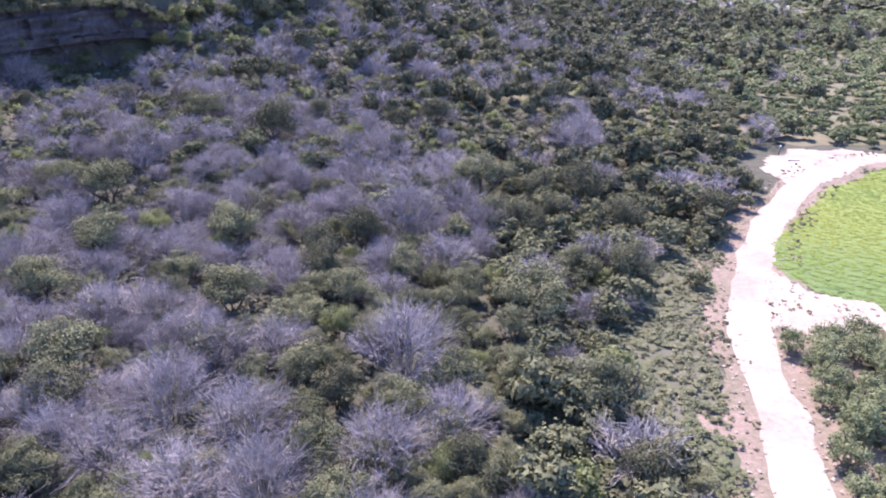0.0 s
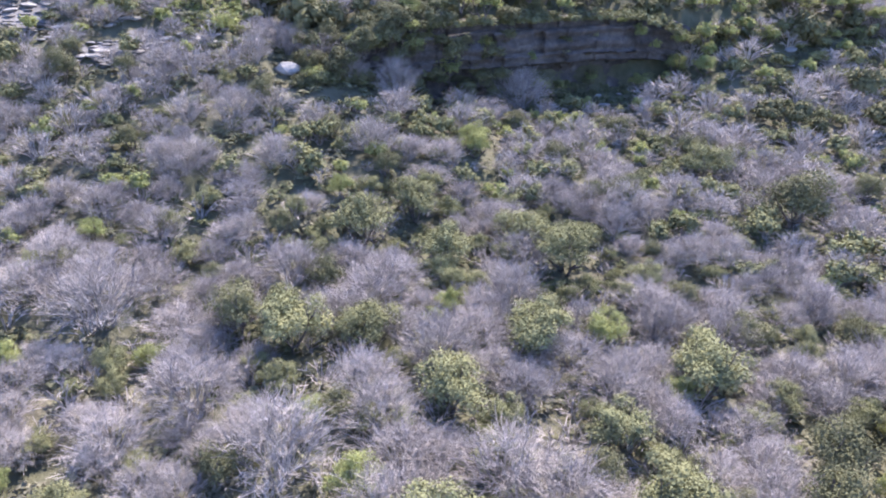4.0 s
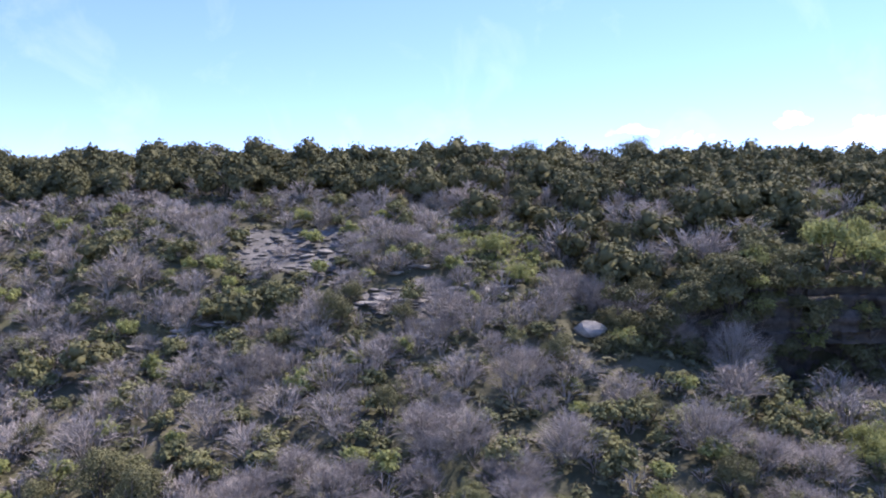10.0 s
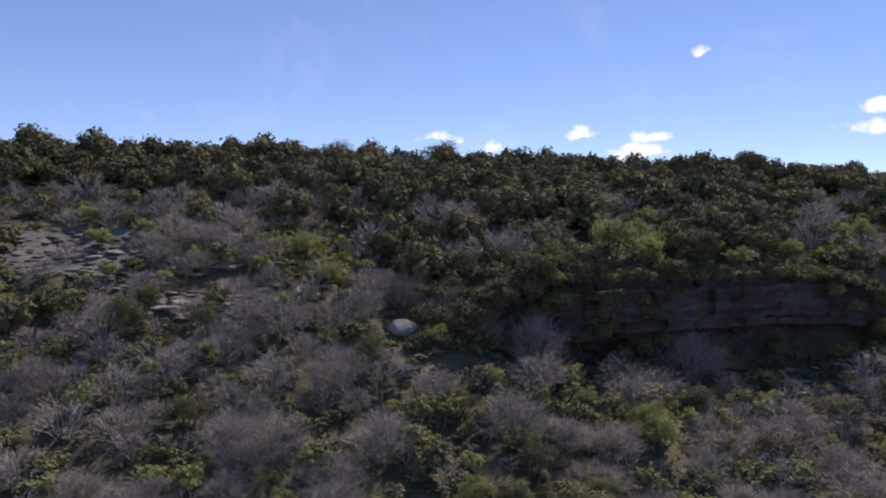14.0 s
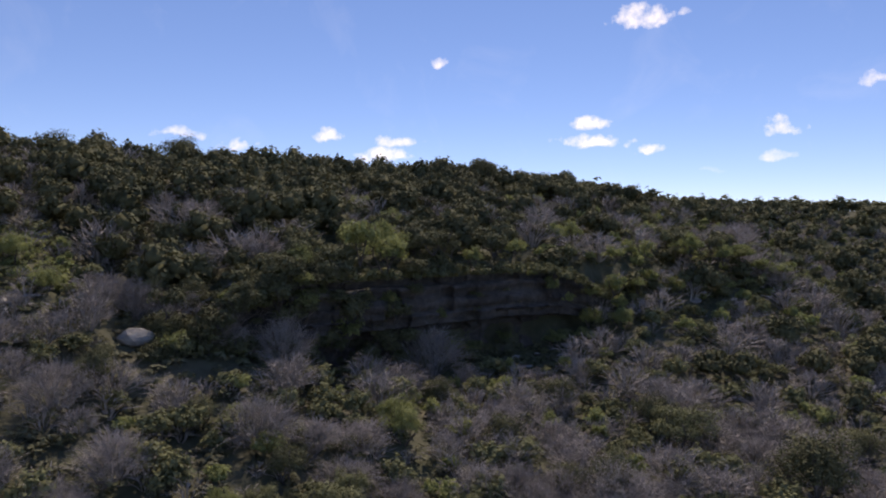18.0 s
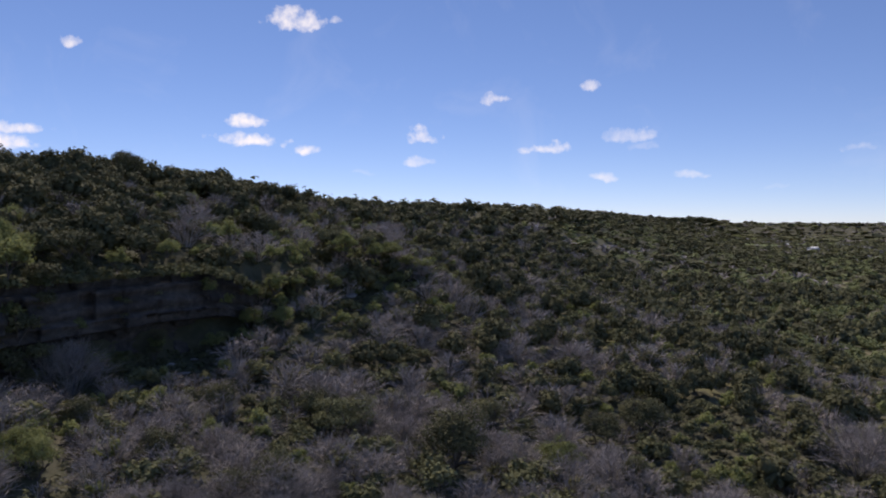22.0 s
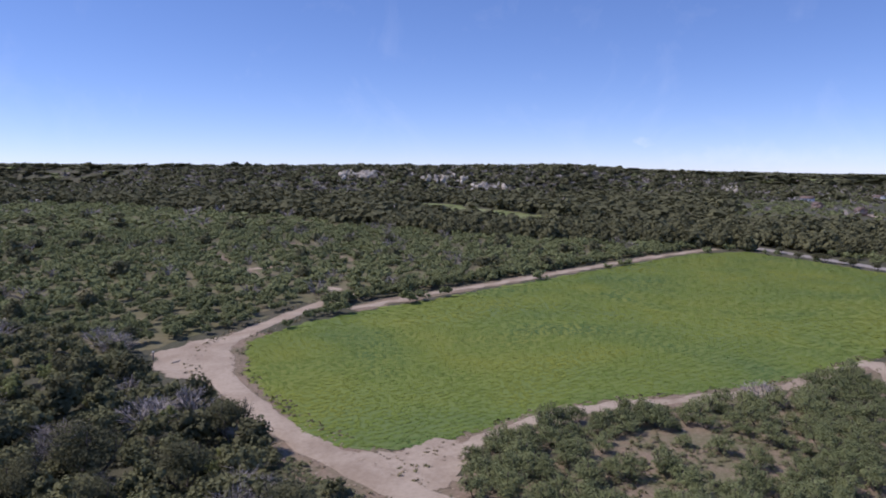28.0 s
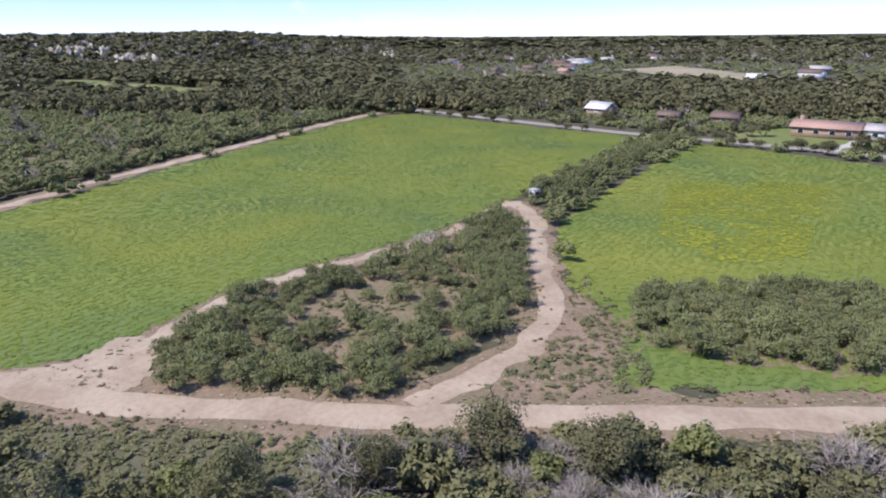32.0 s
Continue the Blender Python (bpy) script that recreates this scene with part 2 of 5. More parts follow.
# cliff rock: base colour set well below the other limestone, holding the bluff's shade
M_ROCK = material("shade_toned_limestone", [(0.3, (0.043, 0.038, 0.033)), (0.52, (0.111, 0.096, 0.085)), (0.75, (0.237, 0.209, 0.179))],
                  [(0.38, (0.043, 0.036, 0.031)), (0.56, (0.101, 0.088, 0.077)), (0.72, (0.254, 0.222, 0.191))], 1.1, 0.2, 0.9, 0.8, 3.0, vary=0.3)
M_LEDGE = material("grey_limestone", [(0.3, (0.16, 0.15, 0.135)), (0.7, (0.38, 0.355, 0.32))], None, 0.9, 0.1, 0.9, 0.6, 3.0, vary=0.4)
M_PALE_ROCK = material("bright_limestone", [(0.3, (0.425, 0.368, 0.291)), (0.7, (0.684, 0.602, 0.480))], None, 0.8, 0.1, 0.9, 0.6, 3.0, vary=0.3)
M_SCREE = material("limestone_rubble", [(0.3, (0.080, 0.074, 0.066)), (0.5, (0.150, 0.141, 0.132)), (0.72, (0.300, 0.285, 0.268))],
                   [(0.4, (0.075, 0.072, 0.052)), (0.62, (0.200, 0.188, 0.175))], 1.8, 0.3, 0.95, 0.6, 4.0)
M_MEADOW = material("mown_meadow", [(0.35, (0.160, 0.216, 0.060)), (0.65, (0.232, 0.272, 0.088))], [(0.4, (0.128, 0.160, 0.040)), (0.62, (0.264, 0.240, 0.112))], 0.6, 0.03, 0.95)
M_DRY_FLAT = material("dry_grassy_flat", [(0.3, (0.120, 0.108, 0.054)), (0.5, (0.178, 0.158, 0.084)), (0.72, (0.240, 0.208, 0.124))],
                      [(0.38, (0.120, 0.130, 0.050)), (0.62, (0.225, 0.190, 0.108))], 0.8, 0.07, 0.95, 0.4, 3.0)
M_DRY_MEADOW = material("dry_pasture", [(0.35, (0.30, 0.26, 0.16)), (0.65, (0.42, 0.36, 0.25))], [(0.4, (0.26, 0.25, 0.13)), (0.62, (0.42, 0.35, 0.24))], 0.3, 0.02, 0.95)
M_BROWN = material("dry_grassy_earth", [(0.3, (0.156, 0.126, 0.072)), (0.5, (0.252, 0.198, 0.126)), (0.7, (0.348, 0.282, 0.198))], [(0.4, (0.156, 0.162, 0.072)), (0.6, (0.300, 0.216, 0.150))], 2.4, 0.25, 0.95, 0.5, 5.0)
M_FAR_DIRT = material("far_bare_earth", [(0.35, (0.36, 0.27, 0.2)), (0.65, (0.5, 0.41, 0.32))], None, 0.1, 0.03, 0.95)
M_WHITE = material("white_painted_metal", [(0.3, (0.70, 0.70, 0.69)), (0.7, (0.82, 0.82, 0.80))], None, 1.2, 0.1, 0.75, 0.05)
M_RED_ROOF = material("terracotta_roof", [(0.3, (0.390, 0.234, 0.179)), (0.7, (0.572, 0.390, 0.309))], None, 2.5, 0.1, 0.8, 0.3)
M_BROWN_ROOF = material("brown_shingle_roof", [(0.3, (0.16, 0.11, 0.09)), (0.7, (0.26, 0.19, 0.15))], None, 2.5, 0.1, 0.85, 0.3)
M_BRICK = material("tan_brick_wall", [(0.3, (0.33, 0.22, 0.16)), (0.7, (0.46, 0.34, 0.26))], None, 4.0, 0.1, 0.9, 0.2)
M_GLASS = material("dark_window_glass", [(0.3, (0.02, 0.025, 0.03)), (0.7, (0.035, 0.04, 0.045))], None, 1.0, 0.1, 0.08)
M_METAL = material("galvanised_metal", [(0.3, (0.42, 0.42, 0.42)), (0.7, (0.58, 0.58, 0.57))], None, 4.0, 0.1, 0.45, 0.05, metal=0.6)
M_WOOD = material("grey_weathered_wood", [(0.3, (0.16, 0.135, 0.11)), (0.7, (0.28, 0.24, 0.2))], None, 9.0, 0.1, 0.9, 0.3)
M_CONCRETE = material("pale_concrete", [(0.3, (0.42, 0.40, 0.37)), (0.7, (0.58, 0.56, 0.52))], None, 2.0, 0.1, 0.9, 0.1)

# ================= shape of the land =================
rng = np.random.default_rng(7)
HUB = (-22.4, 28.0)  # plan point from which headings are counted


def lattice(ix, iy, seed):
    h = (ix * 374761393 + iy * 668265263 + seed * 974711) & 0xFFFFFFFF
    h = ((h ^ (h >> 13)) * 1274126177) & 0xFFFFFFFF
    return ((h ^ (h >> 16)) & 0xFFFF) / 65535.0


def vnoise(x, y, size, seed=0):
    """Smooth value noise, 0 to 1, with cells of that size in metres."""
    x, y = np.asarray(x, float) / size + 1000.0, np.asarray(y, float) / size + 1000.0
    ix, iy = np.floor(x).astype(np.int64), np.floor(y).astype(np.int64)
    fx, fy = x - ix, y - iy
    fx, fy = fx * fx * (3 - 2 * fx), fy * fy * (3 - 2 * fy)
    a = lattice(ix, iy, seed) * (1 - fx) + lattice(ix + 1, iy, seed) * fx
    b = lattice(ix, iy + 1, seed) * (1 - fx) + lattice(ix + 1, iy + 1, seed) * fx
    return a * (1 - fy) + b * fy


def fbm(x, y, size, seed=0):
    return (vnoise(x, y, size, seed) * 0.55 + vnoise(x, y, size / 2.1, seed + 1) * 0.3 + vnoise(x, y, size / 4.3, seed + 2) * 0.15)


# brink of the hill, from south-west to far north; the valley lies to the east
BRINK = np.array([(-300, -260), (-205, -80), (-150, 10), (-118, 40), (-103, 70), (-94, 97), (-83, 119), (-68, 138), (-56, 153), (-51, 164),
                  (-57, 180), (-72, 205), (-78, 240), (-58, 285), (-28, 318), (5, 340), (83, 465), (200, 700), (340, 960), (800, 1800), (1500, 3500)], float)
BRINK_RUN = np.concatenate([[0], np.cumsum(np.hypot(*np.diff(BRINK, axis=0).T))])


def from_brink(x, y):
    """Signed distance to the brink (valley side positive) and the run along it."""
    x, y = np.asarray(x, float), np.asarray(y, float)
    best, sign, run = np.full(x.shape, 1e9), np.ones(x.shape), np.zeros(x.shape)
    for k in range(len(BRINK) - 1):
        a, d = BRINK[k], BRINK[k + 1] - BRINK[k]
        length = np.hypot(*d)
        t = np.clip(((x - a[0]) * d[0] + (y - a[1]) * d[1]) / length ** 2, 0, 1)
        dx, dy = x - a[0] - t * d[0], y - a[1] - t * d[1]
        dist = np.hypot(dx, dy)
        near = dist < best
        best = np.where(near, dist, best)
        sign = np.where(near, np.where(d[0] * dy - d[1] * dx > 0, -1.0, 1.0), sign)
        run = np.where(near, BRINK_RUN[k] + t * length, run)
    return best * sign, run


CLIFF_FROM, CLIFF_TO = BRINK_RUN[4] + 14, BRINK_RUN[9] + 4


def step(x, a, b):
    t = np.clip((np.asarray(x, float) - a) / (b - a), 0, 1)
    return t * t * (3 - 2 * t)


def heading(x, y):
    return np.degrees(np.arctan2(-(np.asarray(x, float) - HUB[0]), np.asarray(y, float) - HUB[1]))


def land(x, y):
    """Height of the ground."""
    x, y = np.asarray(x, float), np.asarray(y, float)
    s, run = from_brink(x, y)
    rocky = step(run, CLIFF_FROM - 6, CLIFF_FROM + 8) * (1 - step(run, CLIFF_TO - 20, CLIFF_TO)) * step(s, 20, 30) * (1 - step(s, 52, 64))
    s = s + (fbm(x, y, 26, 3) - 0.5) * 14 * step(np.abs(s), 0, 25) * (1 - 0.9 * rocky)
    open_slope = np.interp(s, [-400, -60, 0, 12, 30, 45, 65, 85, 120], [34, 32.8, 31.2, 27.6, 20.8, 14.2, 6.2, 2.9, 0])
    bluff = np.interp(s, [-400, -60, 0, 18, 33, 37.5, 39.5, 44, 52, 58, 66, 80, 100, 120], [34, 32.8, 31.2, 26.8, 22, 20.6, 11.4, 10.6, 9.2, 8.1, 6.3, 4.1, 1.7, 0])
    lean = 0.3 * (np.clip(s, 0, 60) - 20)
    share = step(run, CLIFF_FROM - 12 + lean, CLIFF_FROM + 6 + lean) * (1 - step(run, CLIFF_TO - 5, CLIFF_TO + 25))
    steep = np.interp(s, [-400, -60, 0, 18, 31, 37, 43, 49, 55, 62, 70, 80, 100, 120], [34, 32.8, 31.2, 26.8, 22.4, 19.2, 15.2, 12.0, 10.0, 8.0, 6.2, 4.3, 1.7, 0])
    nose = 1 - step(heading(x, y), 7, 17)
    bluff = bluff * (1 - nose) + steep * nose
    z = open_slope * (1 - share) + bluff * share
    z = z + (fbm(x, y, 7, 9) - 0.5) * 1.2 * step(z, 0.6, 5)
    z = z + 0.2 * np.exp(-((x + 62) ** 2 + (y - 61) ** 2) / 110.0)  # shoulder of the spur, under the great boulder
    z = z - 1.7 * step(run, 462, 496) * (1 - step(run, 520, 590)) * step(z, 12, 24)  # the nose of the bluff
    # hills across the valley
    h, r = heading(x, y), np.hypot(x - HUB[0], y - HUB[1])
    top = np.interp(-h, [0, 20, 30, 40, 50, 58, 68, 80, 88, 98, 120, 180], [3000, 2400, 2100, 1500, 1050, 880, 830, 850, 1000, 1500, 1700, 1700])
    tall = np.interp(-h, [-5, 12, 30, 42, 55, 65, 80, 88, 98, 120, 140, 180], [0, 30, 27, 25, 23, 25, 27, 17, 8, 2, 3, 8])
    rise = step(r, top - 230 + 60 * (fbm(x, y, 160, 21) - 0.5), top) * (0.85 + 0.3 * fbm(x, y, 130, 22))
    z = np.maximum(z, tall * rise * (h < 5))
    return z


def mesh_of(name, verts, faces, mats, smooth=False):
    """A mesh from an array of places and an array of faces that all have as many corners."""
    verts, faces = np.ascontiguousarray(verts, np.float32), np.ascontiguousarray(faces, np.int32)
    me = bpy.data.meshes.new(name)
    me.vertices.add(len(verts))
    me.vertices.foreach_set("co", verts.ravel())
    count, corners = faces.shape
    me.loops.add(count * corners)
    me.loops.foreach_set("vertex_index", faces.ravel())
    me.polygons.add(count)
    me.polygons.foreach_set("loop_start", np.arange(0, count * corners, corners, dtype=np.int32))
    me.update(calc_edges=True)
    if smooth:
        me.polygons.foreach_set("use_smooth", np.ones(count, bool))
    for m in mats if isinstance(mats, (list, tuple)) else [mats]:
        me.materials.append(m)
    return me


def build_ground():
    around, rings = 520, 170
    r = np.concatenate([[0.0, 0.02], np.geomspace(1.5, 4800, rings - 1)])
    a = np.linspace(0, 2 * np.pi, around, endpoint=False)
    rr, aa = np.meshgrid(r[1:], a, indexing="ij")
    x, y = HUB[0] - rr * np.sin(aa), HUB[1] + rr * np.cos(aa)
    z = land(x, y)
    verts = np.stack([x, y, z], -1).reshape(-1, 3)
    i, j = np.meshgrid(np.arange(rings - 1), np.arange(around), indexing="ij")
    k = (j + 1) % around
    quads = np.stack([i * around + j, (i + 1) * around + j, (i + 1) * around + k, i * around + k], -1).reshape(-1, 4)[:, ::-1]
    ob = new("ground", mesh_of("ground", verts, quads, M_GROUND, True))
    tagged(ob, "dry brown leaf-litter soil of valley and hillside", "ground", kind="structure")


build_ground()


def smooth_line(points, spacing=0.8):
    """Points along a soft curve through the given ones."""
    p = np.array(points, float)
    p = np.vstack([2 * p[0] - p[1], p, 2 * p[-1] - p[-2]])
    out = []
    for k in range(1, len(p) - 2):
        n = max(2, int(np.hypot(*(p[k + 1] - p[k])) / spacing))
        t = (np.arange(n) / n)[:, None]
        out.append(0.5 * (2 * p[k] + (p[k + 1] - p[k - 1]) * t + (2 * p[k - 1] - 5 * p[k] + 4 * p[k + 1] - p[k + 2]) * t ** 2
                          + (3 * p[k] - p[k - 1] - 3 * p[k + 1] + p[k + 2]) * t ** 3))
    return np.vstack(out + [p[-2:-1]])


def strip(name, points, width, lift, mat, ragged=0.0, seed=0):
    """A road of uneven width along a line, a little above the ground."""
    line = smooth_line(points)
    ahead = np.gradient(line, axis=0)
    side = np.stack([-ahead[:, 1], ahead[:, 0]], -1) / np.hypot(*ahead.T)[:, None]
    u = np.linspace(-1, 1, 7)
    wob = ragged * (vnoise(np.arange(len(line)) * 0.8, 0 * line[:, 0], 3.0, seed) - 0.5) * 2
    wob2 = ragged * (vnoise(np.arange(len(line)) * 0.8, 0 * line[:, 0] + 50, 3.0, seed + 5) - 0.5) * 2
    fine = np.arange(len(line)) * 0.8
    wob = wob + ragged * 0.5 * (vnoise(fine, fine * 0, 0.9, seed + 7) - 0.5)
    wob2 = wob2 + ragged * 0.5 * (vnoise(fine, fine * 0 + 9, 0.9, seed + 8) - 0.5)
    half = width / 2 + np.where(u[None] < 0, wob[:, None], wob2[:, None])
    xy = line[:, None] + side[:, None] * (u[None] * half)[..., None]
    z = land(xy[..., 0], xy[..., 1]) + lift - 0.75 * min(lift, 0.1) * np.abs(u[None]) ** 6 + 0.02
    rut = -0.035 * np.exp(-((np.abs(u[None]) - 0.42) / 0.16) ** 2)
    verts = np.concatenate([xy, (z + rut)[..., None]], -1).reshape(-1, 3)
    i, j = np.meshgrid(np.arange(len(line) - 1), np.arange(6), indexing="ij")
    quads = np.stack([i * 7 + j, i * 7 + j + 1, (i + 1) * 7 + j + 1, (i + 1) * 7 + j], -1).reshape(-1, 4)[:, ::-1]
    return new(name, mesh_of(name, verts, quads, mat, True)), line


def inside(x, y, poly):
    x, y, hit = np.asarray(x, float), np.asarray(y, float), None
    hit = np.zeros(x.shape, bool)
    for (x0, y0), (x1, y1) in zip(poly, list(poly[1:]) + [poly[0]]):
        if y0 != y1:
            hit ^= ((y0 > y) != (y1 > y)) & (x < (x1 - x0) * (y - y0) / (y1 - y0) + x0)
    return hit


def patch(name, poly, lift, mat, cell=1.5, ragged=0.8, seed=0):
    """A flat area with an uneven outline, as a grid of small cells above the ground."""
    p = np.array(poly, float)
    (x0, y0), (x1, y1) = p.min(0) - 2, p.max(0) + 2
    nx, ny = int((x1 - x0) / cell) + 1, int((y1 - y0) / cell) + 1
    gx, gy = np.meshgrid(x0 + np.arange(nx + 1) * cell, y0 + np.arange(ny + 1) * cell, indexing="ij")
    cx, cy = gx[:-1, :-1] + cell / 2, gy[:-1, :-1] + cell / 2
    keep = inside(cx + ragged * 2 * (vnoise(cx, cy, 2.5, seed) - 0.5), cy + ragged * 2 * (vnoise(cx, cy, 2.5, seed + 9) - 0.5), poly)
    i, j = np.nonzero(keep)
    n = ny + 1
    quads = np.stack([i * n + j, (i + 1) * n + j, (i + 1) * n + j + 1, i * n + j + 1], -1)
    jx, jy = cell * 0.5 * (vnoise(gx, gy, cell * 1.1, seed + 3) - 0.5), cell * 0.5 * (vnoise(gx, gy, cell * 1.1, seed + 4) - 0.5)
    verts = np.stack([gx + jx, gy + jy, land(gx, gy) + lift], -1).reshape(-1, 3)
    used, inverse = np.unique(quads, return_inverse=True)
    return new(name, mesh_of(name, verts[used], inverse.reshape(-1, 4), mat, True))


FIELD_1 = [(60, 87), (46, 77), (38, 68), (32, 61), (30.5, 56), (32, 51.5), (37, 47), (43, 43.5), (49, 38), (55, 30), (61, 23), (69, 13.5),
           (78, 6), (87, -0.5), (107, -16), (134, -38), (140, -41), (158, -26), (174, -15), (193, -1), (206, 11), (196, 26), (149, 50),
           (116, 66), (97, 75), (86, 81), (72, 86)]
FIELD_2 = [(21, 10.5), (25, 9), (29, 6.5), (35, 6.5), (41, 7.5), (47, 6), (57, 4), (66, 1), (91, -18), (127, -49), (115, -58), (104, -64),
           (94, -69), (60, -80), (22, -70), (16, -30), (17, -9)]
ISLAND = [(35, 45), (28.5, 45), (25, 43), (24, 36), (21.5, 29), (22.5, 25.5), (27, 22), (30, 17), (36, 13), (46, 11.5), (64, 6.5), (74, 8.5),
          (66, 13), (57, 19), (50, 30), (43, 39)]
CLUMP = [(31, 6), (26, 5), (23, 0), (20, -7), (20, -12), (33, -22), (36, -18), (38, -8), (39, -2), (36, 3)]
HEDGE = [(78, 3.5), (73.5, 1.5), (97, -18), (131, -49), (136, -46), (115, -28), (95, -8)]
MAIN_ROAD = [(100, 91), (88, 91.5), (76, 91), (65, 90.5), (56, 88.5), (49, 84), (43, 78), (37, 70), (32, 63), (29, 57), (26.5, 52), (24, 46), (22, 39),
             (20.5, 32), (19, 26), (18, 19), (17, 12), (15.5, 4), (14, -6), (12, -25), (10, -55)]
SIDE_ROAD = [(20, 25), (24, 20), (28, 15.5), (34, 11.5), (40, 9.5), (47, 9), (58, 7), (69, 4.2), (79, 5)]
INNER_ROAD = [(79, 5), (70, 11.5), (60, 20), (54, 29), (48.5, 37), (41, 43), (33, 47), (28, 51)]
PAVED = [(330, 110), (270, 52), (226, 13), (182, -17), (151, -38), (134, -53), (112, -71), (95, -84), (50, -125), (0, -180)]
SPUR = [(92, 91), (99, 94), (105, 98), (107, 104), (114, 116), (121, 131), (138, 150), (176, 184)]
FIELD_TRACK = [(86, 84), (97, 79.5), (116, 70.5), (149, 54), (185, 36), (212, 20)]

MEADOW = [(440, 215), (385, 165), (340, 125), (305, 86), (262, 48), (238, 26)]
FAINT = [[(114, 116), (121, 131), (138, 150), (176, 184)], [(180, 153), (163, 138), (149, 117), (140, 108)], [(120, 131), (128, 128), (136, 131)]]

for name, line, width, lift, mat, ragged in (
        ("road_verge", MAIN_ROAD[3:], 7.6, 0.03, M_SHOULDER, 1.5), ("side_verge", SIDE_ROAD, 5.0, 0.035, M_SHOULDER, 1.0),
        ("track_verge", INNER_ROAD, 4.5, 0.04, M_SHOULDER, 0.7), ("field_track", FIELD_TRACK, 4.5, 0.03, M_SHOULDER, 0.8),
        ("field_road", FIELD_TRACK, 2.4, 0.08, M_DIRT, 0.8), ("dirt_road", MAIN_ROAD, 3.0, 0.09, M_DIRT, 0.4), ("side_track", SIDE_ROAD, 2.6, 0.085, M_DIRT, 0.6),
        ("inner_track", INNER_ROAD, 2.0, 0.08, M_DIRT, 0.7), ("spur_track", SPUR[:4], 2.4, 0.06, M_DIRT, 0.7),
        ("faint_track", FAINT[0], 1.6, 0.05, M_SHOULDER, 0.8), ("faint_track", FAINT[1], 1.9, 0.05, M_SHOULDER, 0.9), ("faint_track", FAINT[2], 2.6, 0.05, M_DIRT, 0.9),
        ("meadow", MEADOW[:4], 44, 0.25, M_MEADOW, 6.0),
        ("paved_road", PAVED, 4.4, 0.10, M_ASPHALT, 0.05)):
    ob, _ = strip(name, line, width, lift, mat, ragged, len(name))
    tagged(ob, {"paved_road": "pale grey asphalt country road beyond the fields",
                "dirt_road": "pale pinkish caliche dirt road with two wheel ruts",
                "meadow": "narrow mown meadow before the river trees"}.get(name, "bare gravelly dirt track edged with weeds"),
           "meadow" if name == "meadow" else "road", kind="structure")
for name, poly, lift, mat, label in (
        ("crop_field", FIELD_1, 0.05, M_FIELD, "green crop field sown in rows"),
        ("crop_field_east", FIELD_2, 0.05, M_FIELD, "yellow-green crop field with uneven growth"),
        ("dry_flat", [(-5, 112), (40, 99), (62, 97), (88, 95), (120, 74), (150, 57), (215, 24), (300, 92), (440, 215), (300, 420), (120, 400), (20, 230)], 0.018, M_DRY_FLAT, "tan dry grass between scattered bushes of the flats"),
        ("weedy_ground", [(x - 3.0, y) for x, y in MAIN_ROAD[8:16]] + [(x - 10, y) for x, y in MAIN_ROAD[15:7:-1]], 0.015, M_UNDER, "grey-green weedy ground beside the dirt road"),
        ("island_floor", ISLAND, 0.025, M_BROWN, "brown dry grassy earth between the tracks"),
        ("clump_floor", CLUMP, 0.075, M_BROWN, "brown dry earth under a mesquite clump"),
        ("dirt_fork", [(36, 49), (31, 51), (30, 56), (26, 53), (25, 46), (29, 45.5), (34, 45.5)], 0.07, M_DIRT, "trodden pale dirt where the tracks fork"),
        ("dirt_bulge", [(64, 91), (57, 94.3), (51, 94.6), (46, 92.2), (43, 88), (41.5, 82.5), (42, 77), (50, 82), (56, 87)], 0.07, M_DIRT, "wide bare dirt turning place at the bend"),
        ("dirt_patch", [(23, 21), (29, 14), (38, 9), (40, 6.5), (30, 5.5), (21, 10), (19, 15)], 0.06, M_SHOULDER, "weedy bare earth beside the track"),
        ("far_meadow", [(441, -150), (480, -210), (307, -200), (297, -165), (360, -150)], 0.5, M_DRY_MEADOW, "dry pale meadow by the town"),
        ("lawn", [(110, -76), (119, -66), (134, -60), (150, -74), (143, -98), (126, -102)], 0.06, M_MEADOW, "thin green lawn round the ranch house"),
        ("far_earth", [(400, -66), (425, -64), (402, -92), (380, -90)], 0.5, M_FAR_DIRT, "reddish bare earth by the town"),
        ("far_field", [(360, 800), (600, 985), (588, 1005), (345, 820)], 0.5, M_MEADOW, "pale green field far up the valley")):
    tagged(patch(name, poly, lift, mat, 3.0 if name == 'dry_flat' else (0.5 if 'dirt' in name else 0.8) if lift < 0.1 else 5.0, 1.0, len(name)), label, "field" if "field" in name or "meadow" in name else "ground", kind="structure")

